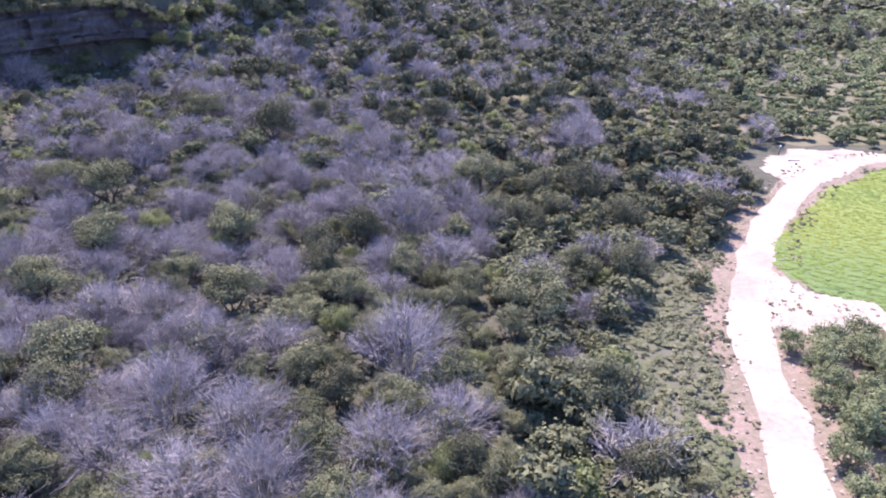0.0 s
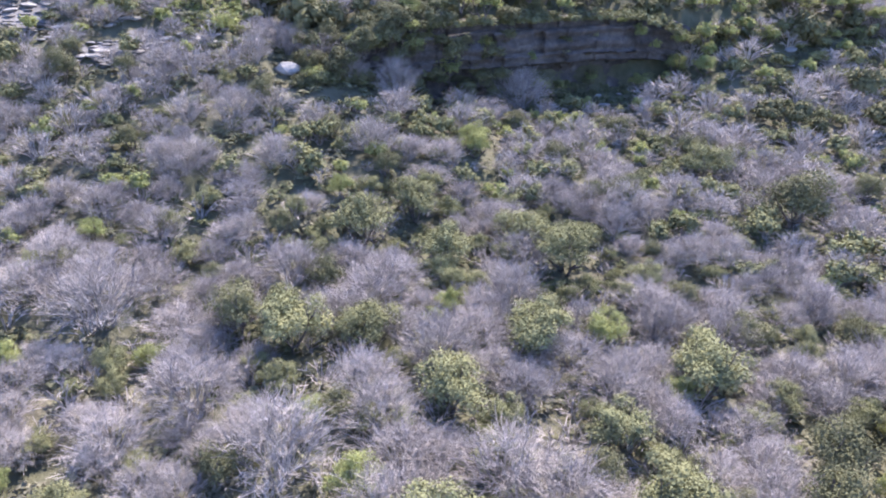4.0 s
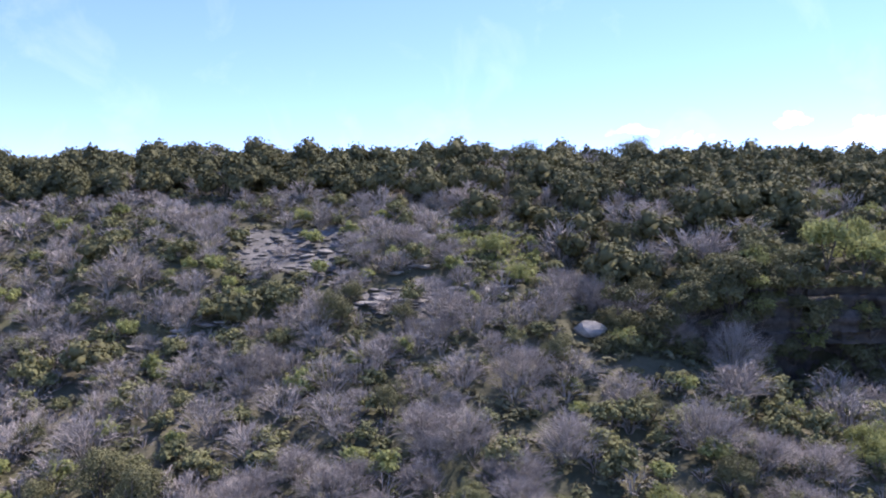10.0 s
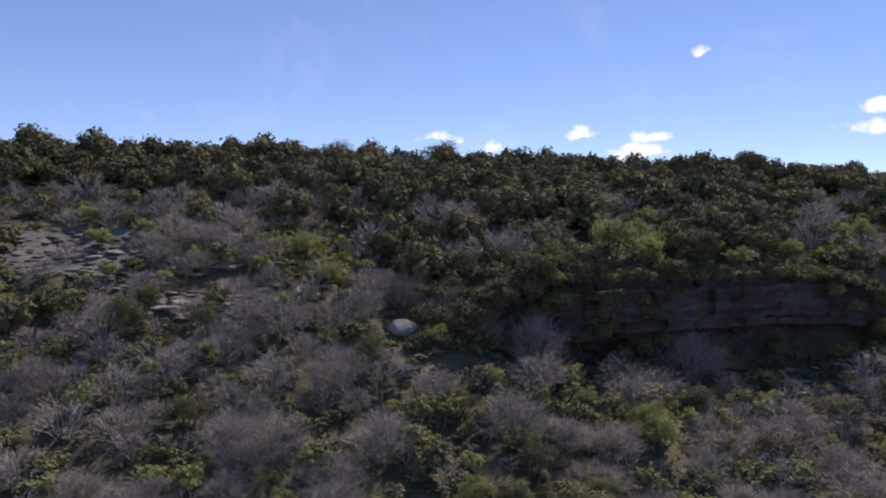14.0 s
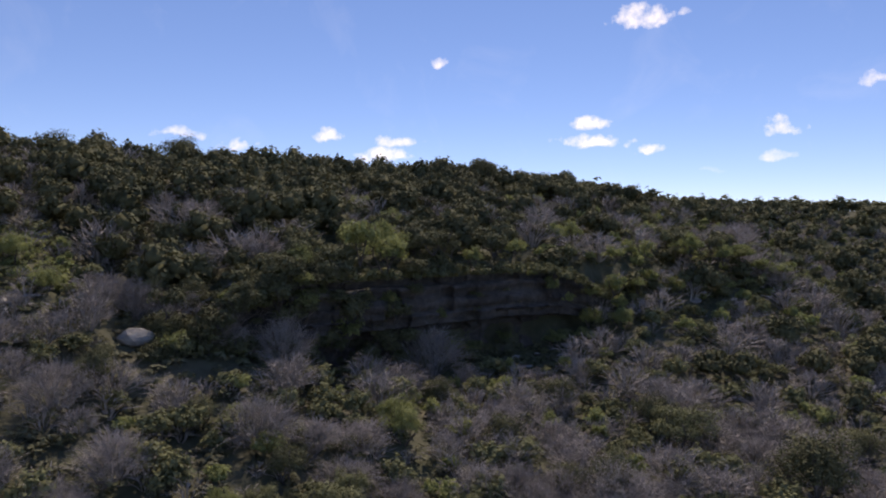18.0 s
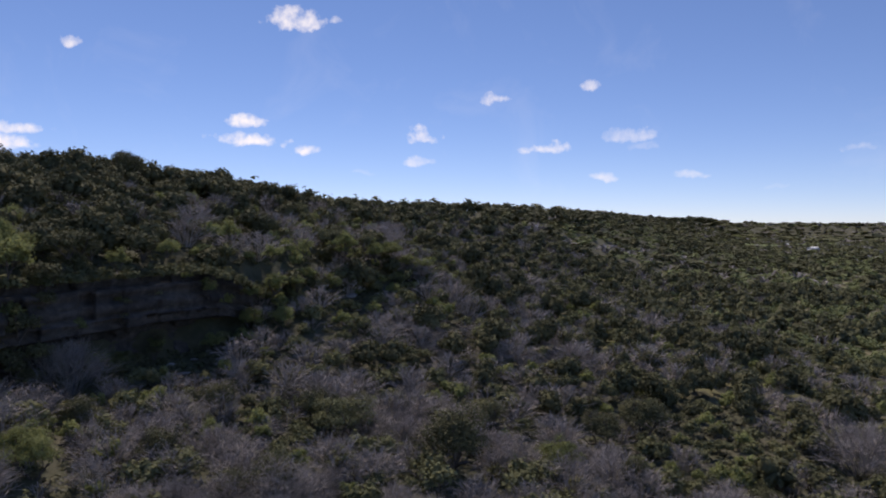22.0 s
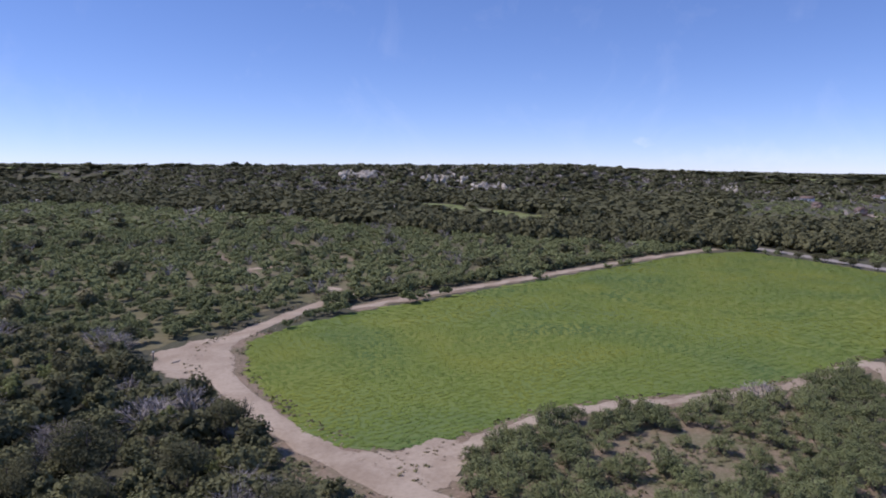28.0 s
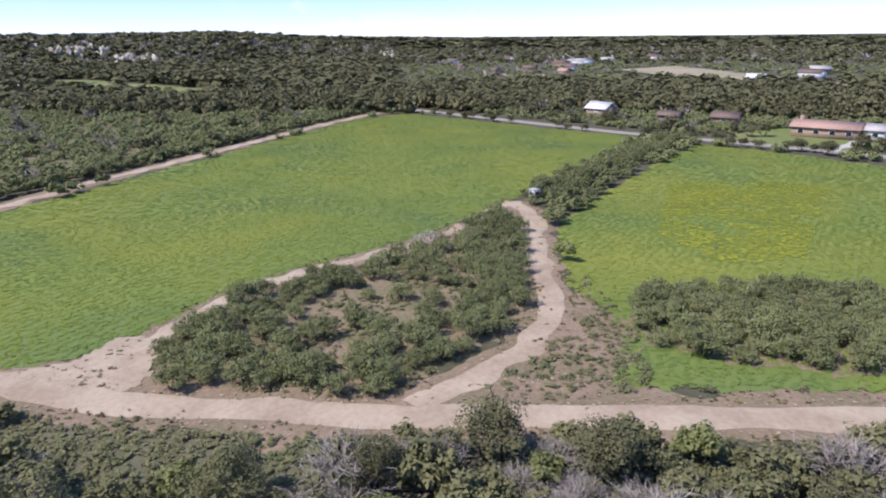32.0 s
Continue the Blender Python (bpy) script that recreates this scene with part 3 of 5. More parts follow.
# ================= plants: unit shapes =================
def leaf_crown(seed, lobes, leaves, size, flat=0.8, low=0.18, corners=4, up=0.35, rounded=False):
    """Leaves as small bent diamonds round a few lobes, in a crown about 1 wide and 1 high that starts at the height low."""
    g = np.random.default_rng(seed)
    c = g.normal(size=(lobes, 3))
    c /= np.linalg.norm(c, axis=1)[:, None]
    c *= g.uniform(0.05, 0.31, lobes)[:, None] if rounded else g.uniform(0.1, 0.36, lobes)[:, None]
    c[:, 2] = np.abs(c[:, 2]) * flat * 1.1
    rad = g.uniform(0.12, 0.22, lobes) * min(1.0, 14 / lobes) ** 0.45
    rad = rad * 1.3 if rounded else rad
    k = g.integers(0, lobes, leaves)
    d = g.normal(size=(leaves, 3))
    d /= np.linalg.norm(d, axis=1)[:, None]
    d[:, 2] = np.where(d[:, 2] < -0.35, -d[:, 2], d[:, 2])
    p = c[k] + d * (rad[k] * g.uniform(0.55 if rounded else 0.45, 1.02 if rounded else 1.2 if leaves > 600 else 1.04, leaves))[:, None]
    p[:, 2] = low + (p[:, 2] + 0.12) / 0.72 * (1 - low)
    p[:, 2] = np.maximum(p[:, 2], low * 0.5)
    nrm = d + np.array([0, 0, up]) + g.normal(scale=0.5, size=(leaves, 3))
    nrm /= np.linalg.norm(nrm, axis=1)[:, None]
    t = np.cross(nrm, g.normal(size=(leaves, 3)))
    t /= np.linalg.norm(t, axis=1)[:, None]
    b = np.cross(nrm, t)
    a = (size * g.uniform(0.6, 1.4, leaves))[:, None]
    if corners == 3:
        shape = np.stack([p - t * a, p + t * a * 0.6 - b * a * 0.7, p + t * a * 0.5 + b * a * 0.8], 1)
    else:
        shape = np.stack([p - t * a, p - b * a * 0.6 + nrm * a * 0.25, p + t * a, p + b * a * 0.6 + nrm * a * 0.2], 1)
    verts, faces = shape.reshape(-1, 3), np.arange(leaves * corners).reshape(-1, corners)
    if corners == 3 and 90 <= leaves < 1000 and low > 0:
        # dense inner foliage of each lobe
        tips = np.array([(1, 0, 0), (0, 1, 0), (-1, 0, 0), (0, -1, 0), (0, 0, 1), (0, 0, -1)], float)
        sides = np.array([(0, 1, 4), (1, 2, 4), (2, 3, 4), (3, 0, 4), (1, 0, 5), (2, 1, 5), (3, 2, 5), (0, 3, 5)])
        turn = tips[None] + g.normal(scale=0.4, size=(lobes, 6, 3))
        turn /= np.linalg.norm(turn, axis=2)[..., None]
        core = c[:, None] + turn * (rad * (0.72 if rounded else 0.6))[:, None, None] * g.uniform(0.8, 1.1, (lobes, 6, 1))
        core[..., 2] = np.maximum(low + (core[..., 2] + 0.12) / 0.72 * (1 - low), low * 0.5)
        faces = np.vstack([faces, (sides[None] + (np.arange(lobes) * 6)[:, None, None]).reshape(-1, 3) + len(verts)])
        verts = np.vstack([verts, core.reshape(-1, 3)])
    return verts, faces


def tube(a, b, ra, rb, sides=3, spin=0.0):
    """A tapered limb; with one side, a flat sliver."""
    d = b - a
    d = d / (np.linalg.norm(d) + 1e-9)
    u = np.cross(d, [0.31, 0.17, 0.93])
    u /= np.linalg.norm(u) + 1e-9
    v = np.cross(d, u)
    if sides == 1:
        e = np.cos(spin) * u + np.sin(spin) * v
        return np.stack([a - e * ra, a + e * ra, b + e * rb, b - e * rb]), np.array([[0, 1, 2, 3]])
    w = np.arange(sides) * 2 * np.pi / sides + spin
    ring = np.cos(w)[:, None] * u + np.sin(w)[:, None] * v
    verts = np.vstack([a + ring * ra, b + ring * rb])
    j = np.arange(sides)
    return verts, np.stack([j, (j + 1) % sides, (j + 1) % sides + sides, j + sides], -1)


def joined(pieces):
    verts, faces, n = [], [], 0
    for v, f in pieces:
        verts.append(v)
        faces.append(f + n)
        n += len(v)
    return np.vstack(verts), np.vstack(faces)


def limbs(seed, stems, depth, spread, thick, first=0.22, split=3, flat_from=9, droop=0.12, fringe=0):
    """A forking skeleton of limbs, 1 high and about 1 wide: the thick wood in one connected piece, and fine twigs."""
    g = np.random.default_rng(seed)
    verts, faces, fine = [], [], []

    def ring(at, d, r):
        u = np.cross(d, [0.31, 0.17, 0.93])
        u /= np.linalg.norm(u) + 1e-9
        v = np.cross(d, u)
        for k in range(3):
            verts.append(at + r * (math.cos(2.0944 * k) * u + math.sin(2.0944 * k) * v))
        return len(verts) - 3

    def span(a, b):
        for k in range(3):
            faces.append((a + k, a + (k + 1) % 3, b + (k + 1) % 3, b + k))

    def grow(a, root, d, length, r, level):
        d = d / np.linalg.norm(d)
        end = a + d * length + g.normal(scale=0.07 * length, size=3)
        tip = None
        if level < min(flat_from, 2) or (level == 2 and flat_from > 8):
            mid = (a + end) / 2 + g.normal(scale=0.06 * length, size=3)
            half = ring(mid, d, r * 0.82)
            tip = ring(end, d, r * 0.6)
            span(root, half)
            span(half, tip)
        else:
            fine.append(tube(a, end, r, r * 0.5, 1, g.uniform(0, 6)))
        if level == depth:
            for _ in range(fringe):
                nd = d + g.normal(scale=0.6, size=3)
                at = a + (end - a) * g.uniform(0.3, 1.0)
                fine.append(tube(at, at + nd / np.linalg.norm(nd) * length * g.uniform(0.4, 0.8), r * 0.6, r * 0.3, 1, g.uniform(0, 6)))
            return
        for k in range(split + int(g.uniform() < 0.4)):
            nd = d + g.normal(scale=spread, size=3)
            nd[2] += droop
            t = 1.0 if k < 2 or (tip is not None and level < 1) else g.uniform(0.45, 1.0)
            grow(a + (end - a) * t, tip, nd, length * g.uniform(0.55, 0.85), r * 0.66, level + 1)

    foot = ring(np.array([0, 0, -0.05]), np.array([0, 0, 1.0]), thick * 1.6)
    for k in range(stems):
        w = 2 * np.pi * (k + g.uniform(-0.3, 0.3)) / stems
        lean = g.uniform(0.5, 1.5)
        grow(np.array([0, 0, -0.05]), foot, np.array([lean * np.cos(w), lean * np.sin(w), 1.0]), first + g.uniform(0, 0.08), thick, 0)
    stem_v, stem_f = np.array(verts), (np.array(faces) if faces else np.zeros((0, 4), int))
    fine_v, fine_f = joined(fine) if fine else (np.zeros((0, 3)), np.zeros((0, 4), int))
    every = np.vstack([stem_v, fine_v])
    top = np.percentile(every[:, 2], 99)
    wide = 2 * np.percentile(np.hypot(every[:, 0], every[:, 1]), 96)
    fit = np.array([1 / wide, 1 / wide, 1 / top])
    return (stem_v * fit, stem_f), (fine_v * fit, fine_f)


def dead_dome(seed, bunches, twigs, thick, bends=2):
    """A leafless dome about 1 wide and 1 high: bent limbs that end in fans of fine twigs, as flat slivers."""
    g = np.random.default_rng(seed)
    starts, ends, half = [], [], []

    def sliver(points, r0, r1):
        for k in range(len(points) - 1):
            starts.append(points[k])
            ends.append(points[k + 1])
            half.append((r0 + (r1 - r0) * k / (len(points) - 1), r0 + (r1 - r0) * (k + 1) / (len(points) - 1)))

    for k in range(bunches):
        w, up = 2.4 * k + g.uniform(-0.5, 0.5), (k + g.uniform(0.1, 0.9)) / bunches
        out = 0.5 * math.sqrt(max(0.04, 1 - up ** 1.6)) * g.uniform(0.62, 1.2)
        tip = np.array([out * math.cos(w), out * math.sin(w), 0.30 + 0.68 * up * g.uniform(0.75, 1.1)])
        knee = np.array([0.45 * tip[0], 0.45 * tip[1], 0.55 * tip[2]]) + g.normal(scale=0.025, size=3)
        foot = np.array([0.05 * math.cos(w), 0.05 * math.sin(w), -0.04])
        sliver([foot, knee, tip], thick * 1.7, thick * 0.7)
        for _ in range(twigs):
            a = knee + (tip - knee) * g.uniform(0.15, 0.85)
            b = tip + g.normal(scale=0.1, size=3) * np.array([1, 1, 0.8])
            if bends == 2:
                mid = (a + b) / 2 + np.array([0, 0, 0.035]) + g.normal(scale=0.034, size=3)
                sliver([a, mid, b], thick, thick * 0.4)
            else:
                sliver([a, b], thick, thick * 0.45)
    a, b, r = np.array(starts), np.array(ends), np.array(half)
    d = b - a
    d /= np.linalg.norm(d, axis=1)[:, None] + 1e-9
    e = np.cross(d, g.normal(size=d.shape))
    e /= np.linalg.norm(e, axis=1)[:, None] + 1e-9
    quads = np.stack([a - e * r[:, :1], a + e * r[:, :1], b + e * r[:, 1:], b - e * r[:, 1:]], 1)
    return quads.reshape(-1, 3), np.arange(len(a) * 4).reshape(-1, 4)


def merged_many(name, shapes, x, y, z, wide, high, seed, mat, label, category):
    """Plants too many to count, as one object: each a turned and stretched copy of one of the unit shapes."""
    g = np.random.default_rng(seed)
    which = g.integers(0, len(shapes), len(x))
    verts, faces, n = [], [], 0
    for k, (v, f) in enumerate(shapes):
        m = np.nonzero(which == k)[0]
        if not len(m):
            continue
        w = g.uniform(0, 2 * np.pi, len(m))
        c, s = np.cos(w)[:, None], np.sin(w)[:, None]
        px = (v[None, :, 0] * c - v[None, :, 1] * s) * wide[m][:, None] + x[m][:, None]
        py = (v[None, :, 0] * s + v[None, :, 1] * c) * wide[m][:, None] + y[m][:, None]
        pz = v[None, :, 2] * high[m][:, None] + z[m][:, None]
        verts.append(np.stack([px, py, pz], -1).reshape(-1, 3))
        faces.append((f[None] + (np.arange(len(m)) * len(v))[:, None, None] + n).reshape(-1, f.shape[1]))
        n += len(m) * len(v)
    if not verts:
        return None
    return tagged(new(name, mesh_of(name, np.vstack(verts), np.vstack(faces), mat)), label, category, kind="stuff")


NEAR_LEAF = [leaf_crown(s, 40, 7200, 0.0128, corners=3, up=0.2) for s in range(5)]
MID_LEAF = [leaf_crown(20 + s, 24, 640, 0.046, corners=3, up=0.3) for s in range(5)]
FEW_LEAF = [leaf_crown(30 + s, 18, 520, 0.050, corners=3, up=0.3) for s in range(5)]
RIM_LEAF = [leaf_crown(75 + s, 6, 13, 0.30, low=0.0, corners=3, up=0.3) for s in range(4)]
FAR_LEAF = [leaf_crown(40 + s, 10, 150, 0.076, low=0.05, corners=3, up=0.2) for s in range(5)]
DIST_LEAF = [leaf_crown(60 + s, 8, 56, 0.135, low=0.0, corners=3, up=0.3) for s in range(5)]
EDGE_LEAF = [leaf_crown(70 + s, 6, 22, 0.24, low=0.0, corners=3, up=0.3) for s in range(4)]
OAK_LEAF = [leaf_crown(170 + s, 30, 7200, 0.0128, corners=3, up=0.2, rounded=True) for s in range(4)]
CLIFF_OAK = [leaf_crown(200 + s, 22, 1500, 0.030, corners=3, up=0.2, rounded=True) for s in range(4)]
CLIFF_LEAF = [leaf_crown(210 + s, 26, 1300, 0.031, corners=3, up=0.2) for s in range(4)]
MID_OAK = [leaf_crown(180 + s, 18, 700, 0.044, corners=3, up=0.2, rounded=True) for s in range(5)]
FAR_OAK = [leaf_crown(190 + s, 10, 160, 0.076, low=0.05, corners=3, up=0.2, rounded=True) for s in range(5)]
OPEN_LEAF = [leaf_crown(160 + s, 44, 2100, 0.0205, flat=0.8, low=0.12, corners=3, up=0.3) for s in range(5)]
NEAR_BARE = [(limbs(80 + s, 5, 2, 0.45, 0.012, first=0.3, split=3)[0], dead_dome(85 + s, 64, 24, 0.0019)) for s in range(4)]
SOME_BARE = [dead_dome(90 + s, 38, 12, 0.0043) for s in range(5)]
MID_BARE = [dead_dome(100 + s, 26, 10, 0.0072, 1) for s in range(5)]
FAR_BARE = [dead_dome(120 + s, 12, 4, 0.018, 1) for s in range(4)]
RIM_BARE = [dead_dome(130 + s, 6, 2, 0.05, 1) for s in range(4)]
TRUNKS = [limbs(140 + s, 3, 2, 0.4, 0.035, first=0.3, split=2)[0] for s in range(5)]

# ================= plants: where they stand =================
def near_line(x, y, line, reach):
    p = smooth_line(line, 2.5)
    d = np.full(x.shape, 1e9)
    for q in p:
        d = np.minimum(d, np.hypot(x - q[0], y - q[1]))
    return d < reach


def open_land(x, y):
    """True where roads, fields and yards keep the thicket away."""
    no = inside(x, y, FIELD_1) | inside(x, y, FIELD_2)
    for line, reach in ((MAIN_ROAD, 3.6), (SIDE_ROAD, 2.6), (INNER_ROAD, 2.4), (PAVED, 6.0), (FIELD_TRACK, 3.4), (SPUR[:4], 2.0)):
        no |= near_line(x, y, line, reach)
    no |= inside(x, y, [(37, 50), (31, 53), (30, 57), (24, 54), (23.5, 44), (29, 43.5), (36, 44)])
    no |= inside(x, y, [(64, 94), (54, 97), (45, 95.5), (38.5, 86), (40, 77), (50, 82), (56, 87)])
    no |= inside(x, y, [(16, 14), (20, 30), (45, 12), (45, 4), (20, 4)])
    return no


def scatter(x0, x1, y0, y1, gap, seed):
    g = np.random.default_rng(seed)
    gx, gy = np.meshgrid(np.arange(x0, x1, gap), np.arange(y0, y1, gap), indexing="ij")
    return gx.ravel() + g.uniform(-0.48, 0.48, gx.size) * gap, gy.ravel() + g.uniform(-0.48, 0.48, gx.size) * gap, g


class Plants:
    """Collects plants kind by kind and level by level."""

    def __init__(self):
        self.rows = {}

    def add(self, kind, level, x, y, wide, high, sink=0.0):
        x, y = np.asarray(x, float), np.asarray(y, float)
        self.rows.setdefault((kind, level), []).append(np.stack([x, y, land(x, y) - sink, wide, high], -1))


plants = Plants()
SCREE = ([(-92, 43), (-87, 53), (-78, 48.5), (-82, 41.5)], [(-74.5, 48.5), (-73, 57), (-67.5, 54), (-70.5, 48.5)])
CREST = [(-85, 61), (-78, 69), (-69.5, 65), (-70, 58)]
GRASSY_GAP = [(-62, 50.5), (-56, 51), (-50, 51.8), (-46, 53)]


def bare_ground(x, y, reach=1.2):
    """True on the stony and grassy openings of the spur."""
    return inside(x, y, SCREE[0]) | inside(x, y, SCREE[1]) | near_line(x, y, GRASSY_GAP, reach)


ROAD_LINE = np.array(MAIN_ROAD[4:17])[::-1]  # the road's middle, from south to north
# trees that stand out: place in the plan and width of the crown
KNOWN = {
    "oak": [(-97, 101, 8.0), (-104, 87, 7.6), (-65, 134, 7.6), (-19, 81, 7.6), (-0.1, 93, 6.2), (-4.6, 90, 5.3), (17.4, 54.2, 3.5), (-31.9, 39.3, 3.0), (-9.8, 54.2, 4.8), (28.1, 66.4, 6.0),
            (15.6, 70, 7.2), (18.4, 63.2, 5.7), (13.2, 21, 6.2), (10, 15, 5.6)],
    "leafy": [(5, 72, 7), (10.6, 35.8, 5.5), (7.4, 45.7, 6.8), (-15, 45, 5.4), (-10.7, 41.9, 4), (-22.8, 36, 5.4), (-6.5, 46.6, 4.7),
              (-43.5, 53, 5.4), (-43, 59, 5.2), (-37.5, 56, 5.2), (-34.6, 62, 5), (-30.6, 61.7, 6), (-28.1, 83.7, 5.8), (-37.9, 41.5, 5.4), (-35.2, 45.1, 4.8),
              (-27.9, 44.2, 5.2), (-27.4, 52.4, 5.6), (-17.6, 56, 6), (-19.6, 48.4, 4), (11.5, 52.2, 5), (13.6, 28.1, 2.8)],
    "yellow": [(-10.4, 84, 4.5), (-28, 36.4, 3.6), (-24.2, 55.7, 3.8), (-33.9, 49.8, 1.9), (-18.4, 54.4, 3), (-47.7, 55.1, 2.8), (-45.9, 71.2, 3.8),
               (-59.8, 88.3, 5.4), (-57.4, 89.2, 5.8), (-68.2, 101.5, 4.4), (-61.2, 98.0, 4.8), (-60.9, 92.5, 3.0), (-53.0, 102.2, 2.8), (-49.7, 94.1, 2.8), (-43, 102, 3.1), (-39.9, 105.4, 3.8), (-36.5, 105.3, 3.9),
               (-44.8, 69.7, 4.1), (-74.2, 61.9, 3.4), (-69.5, 61.1, 2.8)],
    "bare": [(-2.1, 38.6, 6.6), (-15.4, 33, 5.5), (-8.7, 26.9, 5.2), (-2.8, 60, 7.4), (4.1, 61.2, 4.8), (18, 88, 7), (-31.3, 34.7, 5.8),
             (-31.2, 46.8, 4.8), (-32, 41.6, 4.2), (-31, 55, 4.6), (-38.1, 50.4, 4.4), (-43.4, 46.3, 4.4), (-50.6, 86.6, 6.3), (-47.1, 34.7, 6),
             (-25.5, 48, 3.8), (-38.1, 34.6, 5), (-68.8, 39.5, 3.6), (-59.3, 54.4, 4.2), (-59.9, 68.8, 4.2), (-65.9, 66, 3.8), (-53.3, 53.4, 3.8),
             (-56.8, 72.2, 5)]}


def thicket():
    """The brush of valley and hillside, dense near the hub and coarser with distance."""
    known = np.array([(x, y, w) for rows in KNOWN.values() for x, y, w in rows])
    for ring, (r0, r1, gap) in enumerate(((0, 64, 2.15), (64, 135, 2.7), (135, 300, 3.3), (300, 640, 6.0), (640, 1150, 8.0), (1150, 2600, 21.0))):
        x, y, g = scatter(HUB[0] - r1, HUB[0] + r1, HUB[1] - r1, HUB[1] + r1, gap, 200 + ring)
        r, h = np.hypot(x - HUB[0], y - HUB[1]), heading(x, y)
        keep = (r >= r0) & (r < r1) & (~((h > 112) | (h < -140)) | (r < 45))
        x, y, r, h = x[keep], y[keep], r[keep], h[keep]
        s, run = from_brink(x, y)
        keep = (np.hypot(x + 61.4, y - 62.0) > 3.4) & ~((s < -24) & (r < 1400)) & ~open_land(x, y) & ~inside(x, y, ISLAND) & ~inside(x, y, CLUMP) & ~inside(x, y, HEDGE)
        if r1 > 130:
            keep &= ~(near_line(x, y, MEADOW[:4], 26) & (h < -40))
            keep &= ~inside(x, y, [(441, -140), (480, -210), (307, -205), (290, -165), (360, -145)])
            keep &= ~inside(x, y, [(340, 770), (600, 970), (600, 1010), (335, 825)])
            keep &= ~inside(x, y, [(114, -72), (140, -60), (150, -90), (124, -102)])
            for line in FAINT:
                keep &= ~near_line(x, y, line, 1.3)
        if ring < 2:
            keep &= (np.hypot(x[:, None] - known[None, :, 0], y[:, None] - known[None, :, 1]) > known[None, :, 2] * 0.36 + 0.5).all(1)
        if ring < 2:
            keep &= ~(bare_ground(x, y) & (g.uniform(size=len(x)) < 0.7))
        x, y, r, h, s, run = x[keep], y[keep], r[keep], h[keep], s[keep], run[keep]
        crest = inside(x, y, CREST)
        u = g.uniform(size=len(x))
        tone = fbm(x, y, 22, 31)
        plateau = s < 14
        bluff = (run > CLIFF_FROM - 20 + 0.42 * s + 12 * (fbm(x, y, 9, 36) - 0.5)) & (run < CLIFF_TO + 20) & (s < 39)
        nose = (h > -4) & (h < 20) & (s > 12) & (s < 52) & (r < 130)
        slope = ~plateau & (s < 92) & (r < 330)
        river = (h < -36) & (r > np.interp(-h, [36, 45, 54, 62, 75, 90], [640, 520, 400, 315, 255, 232]) + 50 * (fbm(x, y, 40, 33) - 0.5)) & (r < np.where(h < -93, 345, 640))
        ridge = (h < -36) & (r > 600)
        town = (h < -93) & (r >= 345) & (r < 760)
        wild = h + 16 * (fbm(x, y, 60, 35) - 0.5)
        flats = (wild < -12) & (x > 50) & ~river & (r < 640)
        bare_share = np.where(slope, np.where(h > 48, 0.54, 0.46), np.where(flats | river, 0.03, np.interp(x, [-30, -8, 5, 25, 60], [0.38, 0.26, 0.13, 0.10, 0.05])))
        bare_share = np.where(slope & (y > 105), 0.2, bare_share)
        bare_share = np.where((r > 600) & (h < -38), 0.22, bare_share)
        bare_share = np.where(bluff, 0.30, bare_share) * np.clip(0.3 + 1.4 * tone, 0.3, 1.45)
        bare_share = np.where((s < 48) & (h > 2) & (h < 46) & ~plateau, np.minimum(bare_share, 0.26), bare_share)
        bare_share = np.where((s >= 48) & (s < 95) & (h > -6) & (h < 50) & (r < 110), 0.38, bare_share)
        bare_share = np.where((wild > -28) & (h < 12) & (r > 62) & (r < 420) & (s > 48), np.interp(wild, [-28, -12], [0.05, 0.30]) * np.clip(0.3 + 1.4 * tone, 0.4, 1.4), bare_share)
        bare_share = np.where(plateau, 0.1, np.where(r > 1150, 0.12, bare_share))
        weedy = (x > np.interp(y, ROAD_LINE[:, 1], ROAD_LINE[:, 0]) - 10) & (x < 30) & (y > 30) & (y < 60) & (g.uniform(size=len(x)) < 0.9)
        thin = np.where(town, 0.3, np.where(flats, 0.86, 0.97))
        stand = (g.uniform(size=len(x)) < thin) & ~weedy & ~((s > 38.5) & (s < 46) & (h > 13) & (h < 46))
        bare_share = np.where(crest, 0.12, np.where(nose, 0.34, bare_share))
        bare = stand & (u < bare_share)
        oak = stand & ~bare & ~crest & ~(nose & (g.uniform(size=len(x)) < 0.75)) & (plateau | bluff & (tone < np.where(h > 12, 0.75, 0.42)) | river | ridge & (g.uniform(size=len(x)) < 0.6) | (g.uniform(size=len(x)) < np.where(slope, np.where(y > 100, 0.4, 0.07), np.where(flats, np.interp(wild, [-42, -22], [0.02, 0.4]), np.where((y > 62) & (x < 28) | (h > -26) & (r > 62), 0.18, 0.08)))))
        mesquite = stand & ~bare & ~oak & (flats | ridge)
        yellow = stand & ~bare & ~oak & ~flats & (g.uniform(size=len(x)) < np.where(crest, 0.85, np.where(nose, 0.45, np.where(slope, 0.24, 0.11))))
        leafy = stand & ~bare & ~oak & ~mesquite & ~yellow
        grow = max(1.0, gap / 2.7)
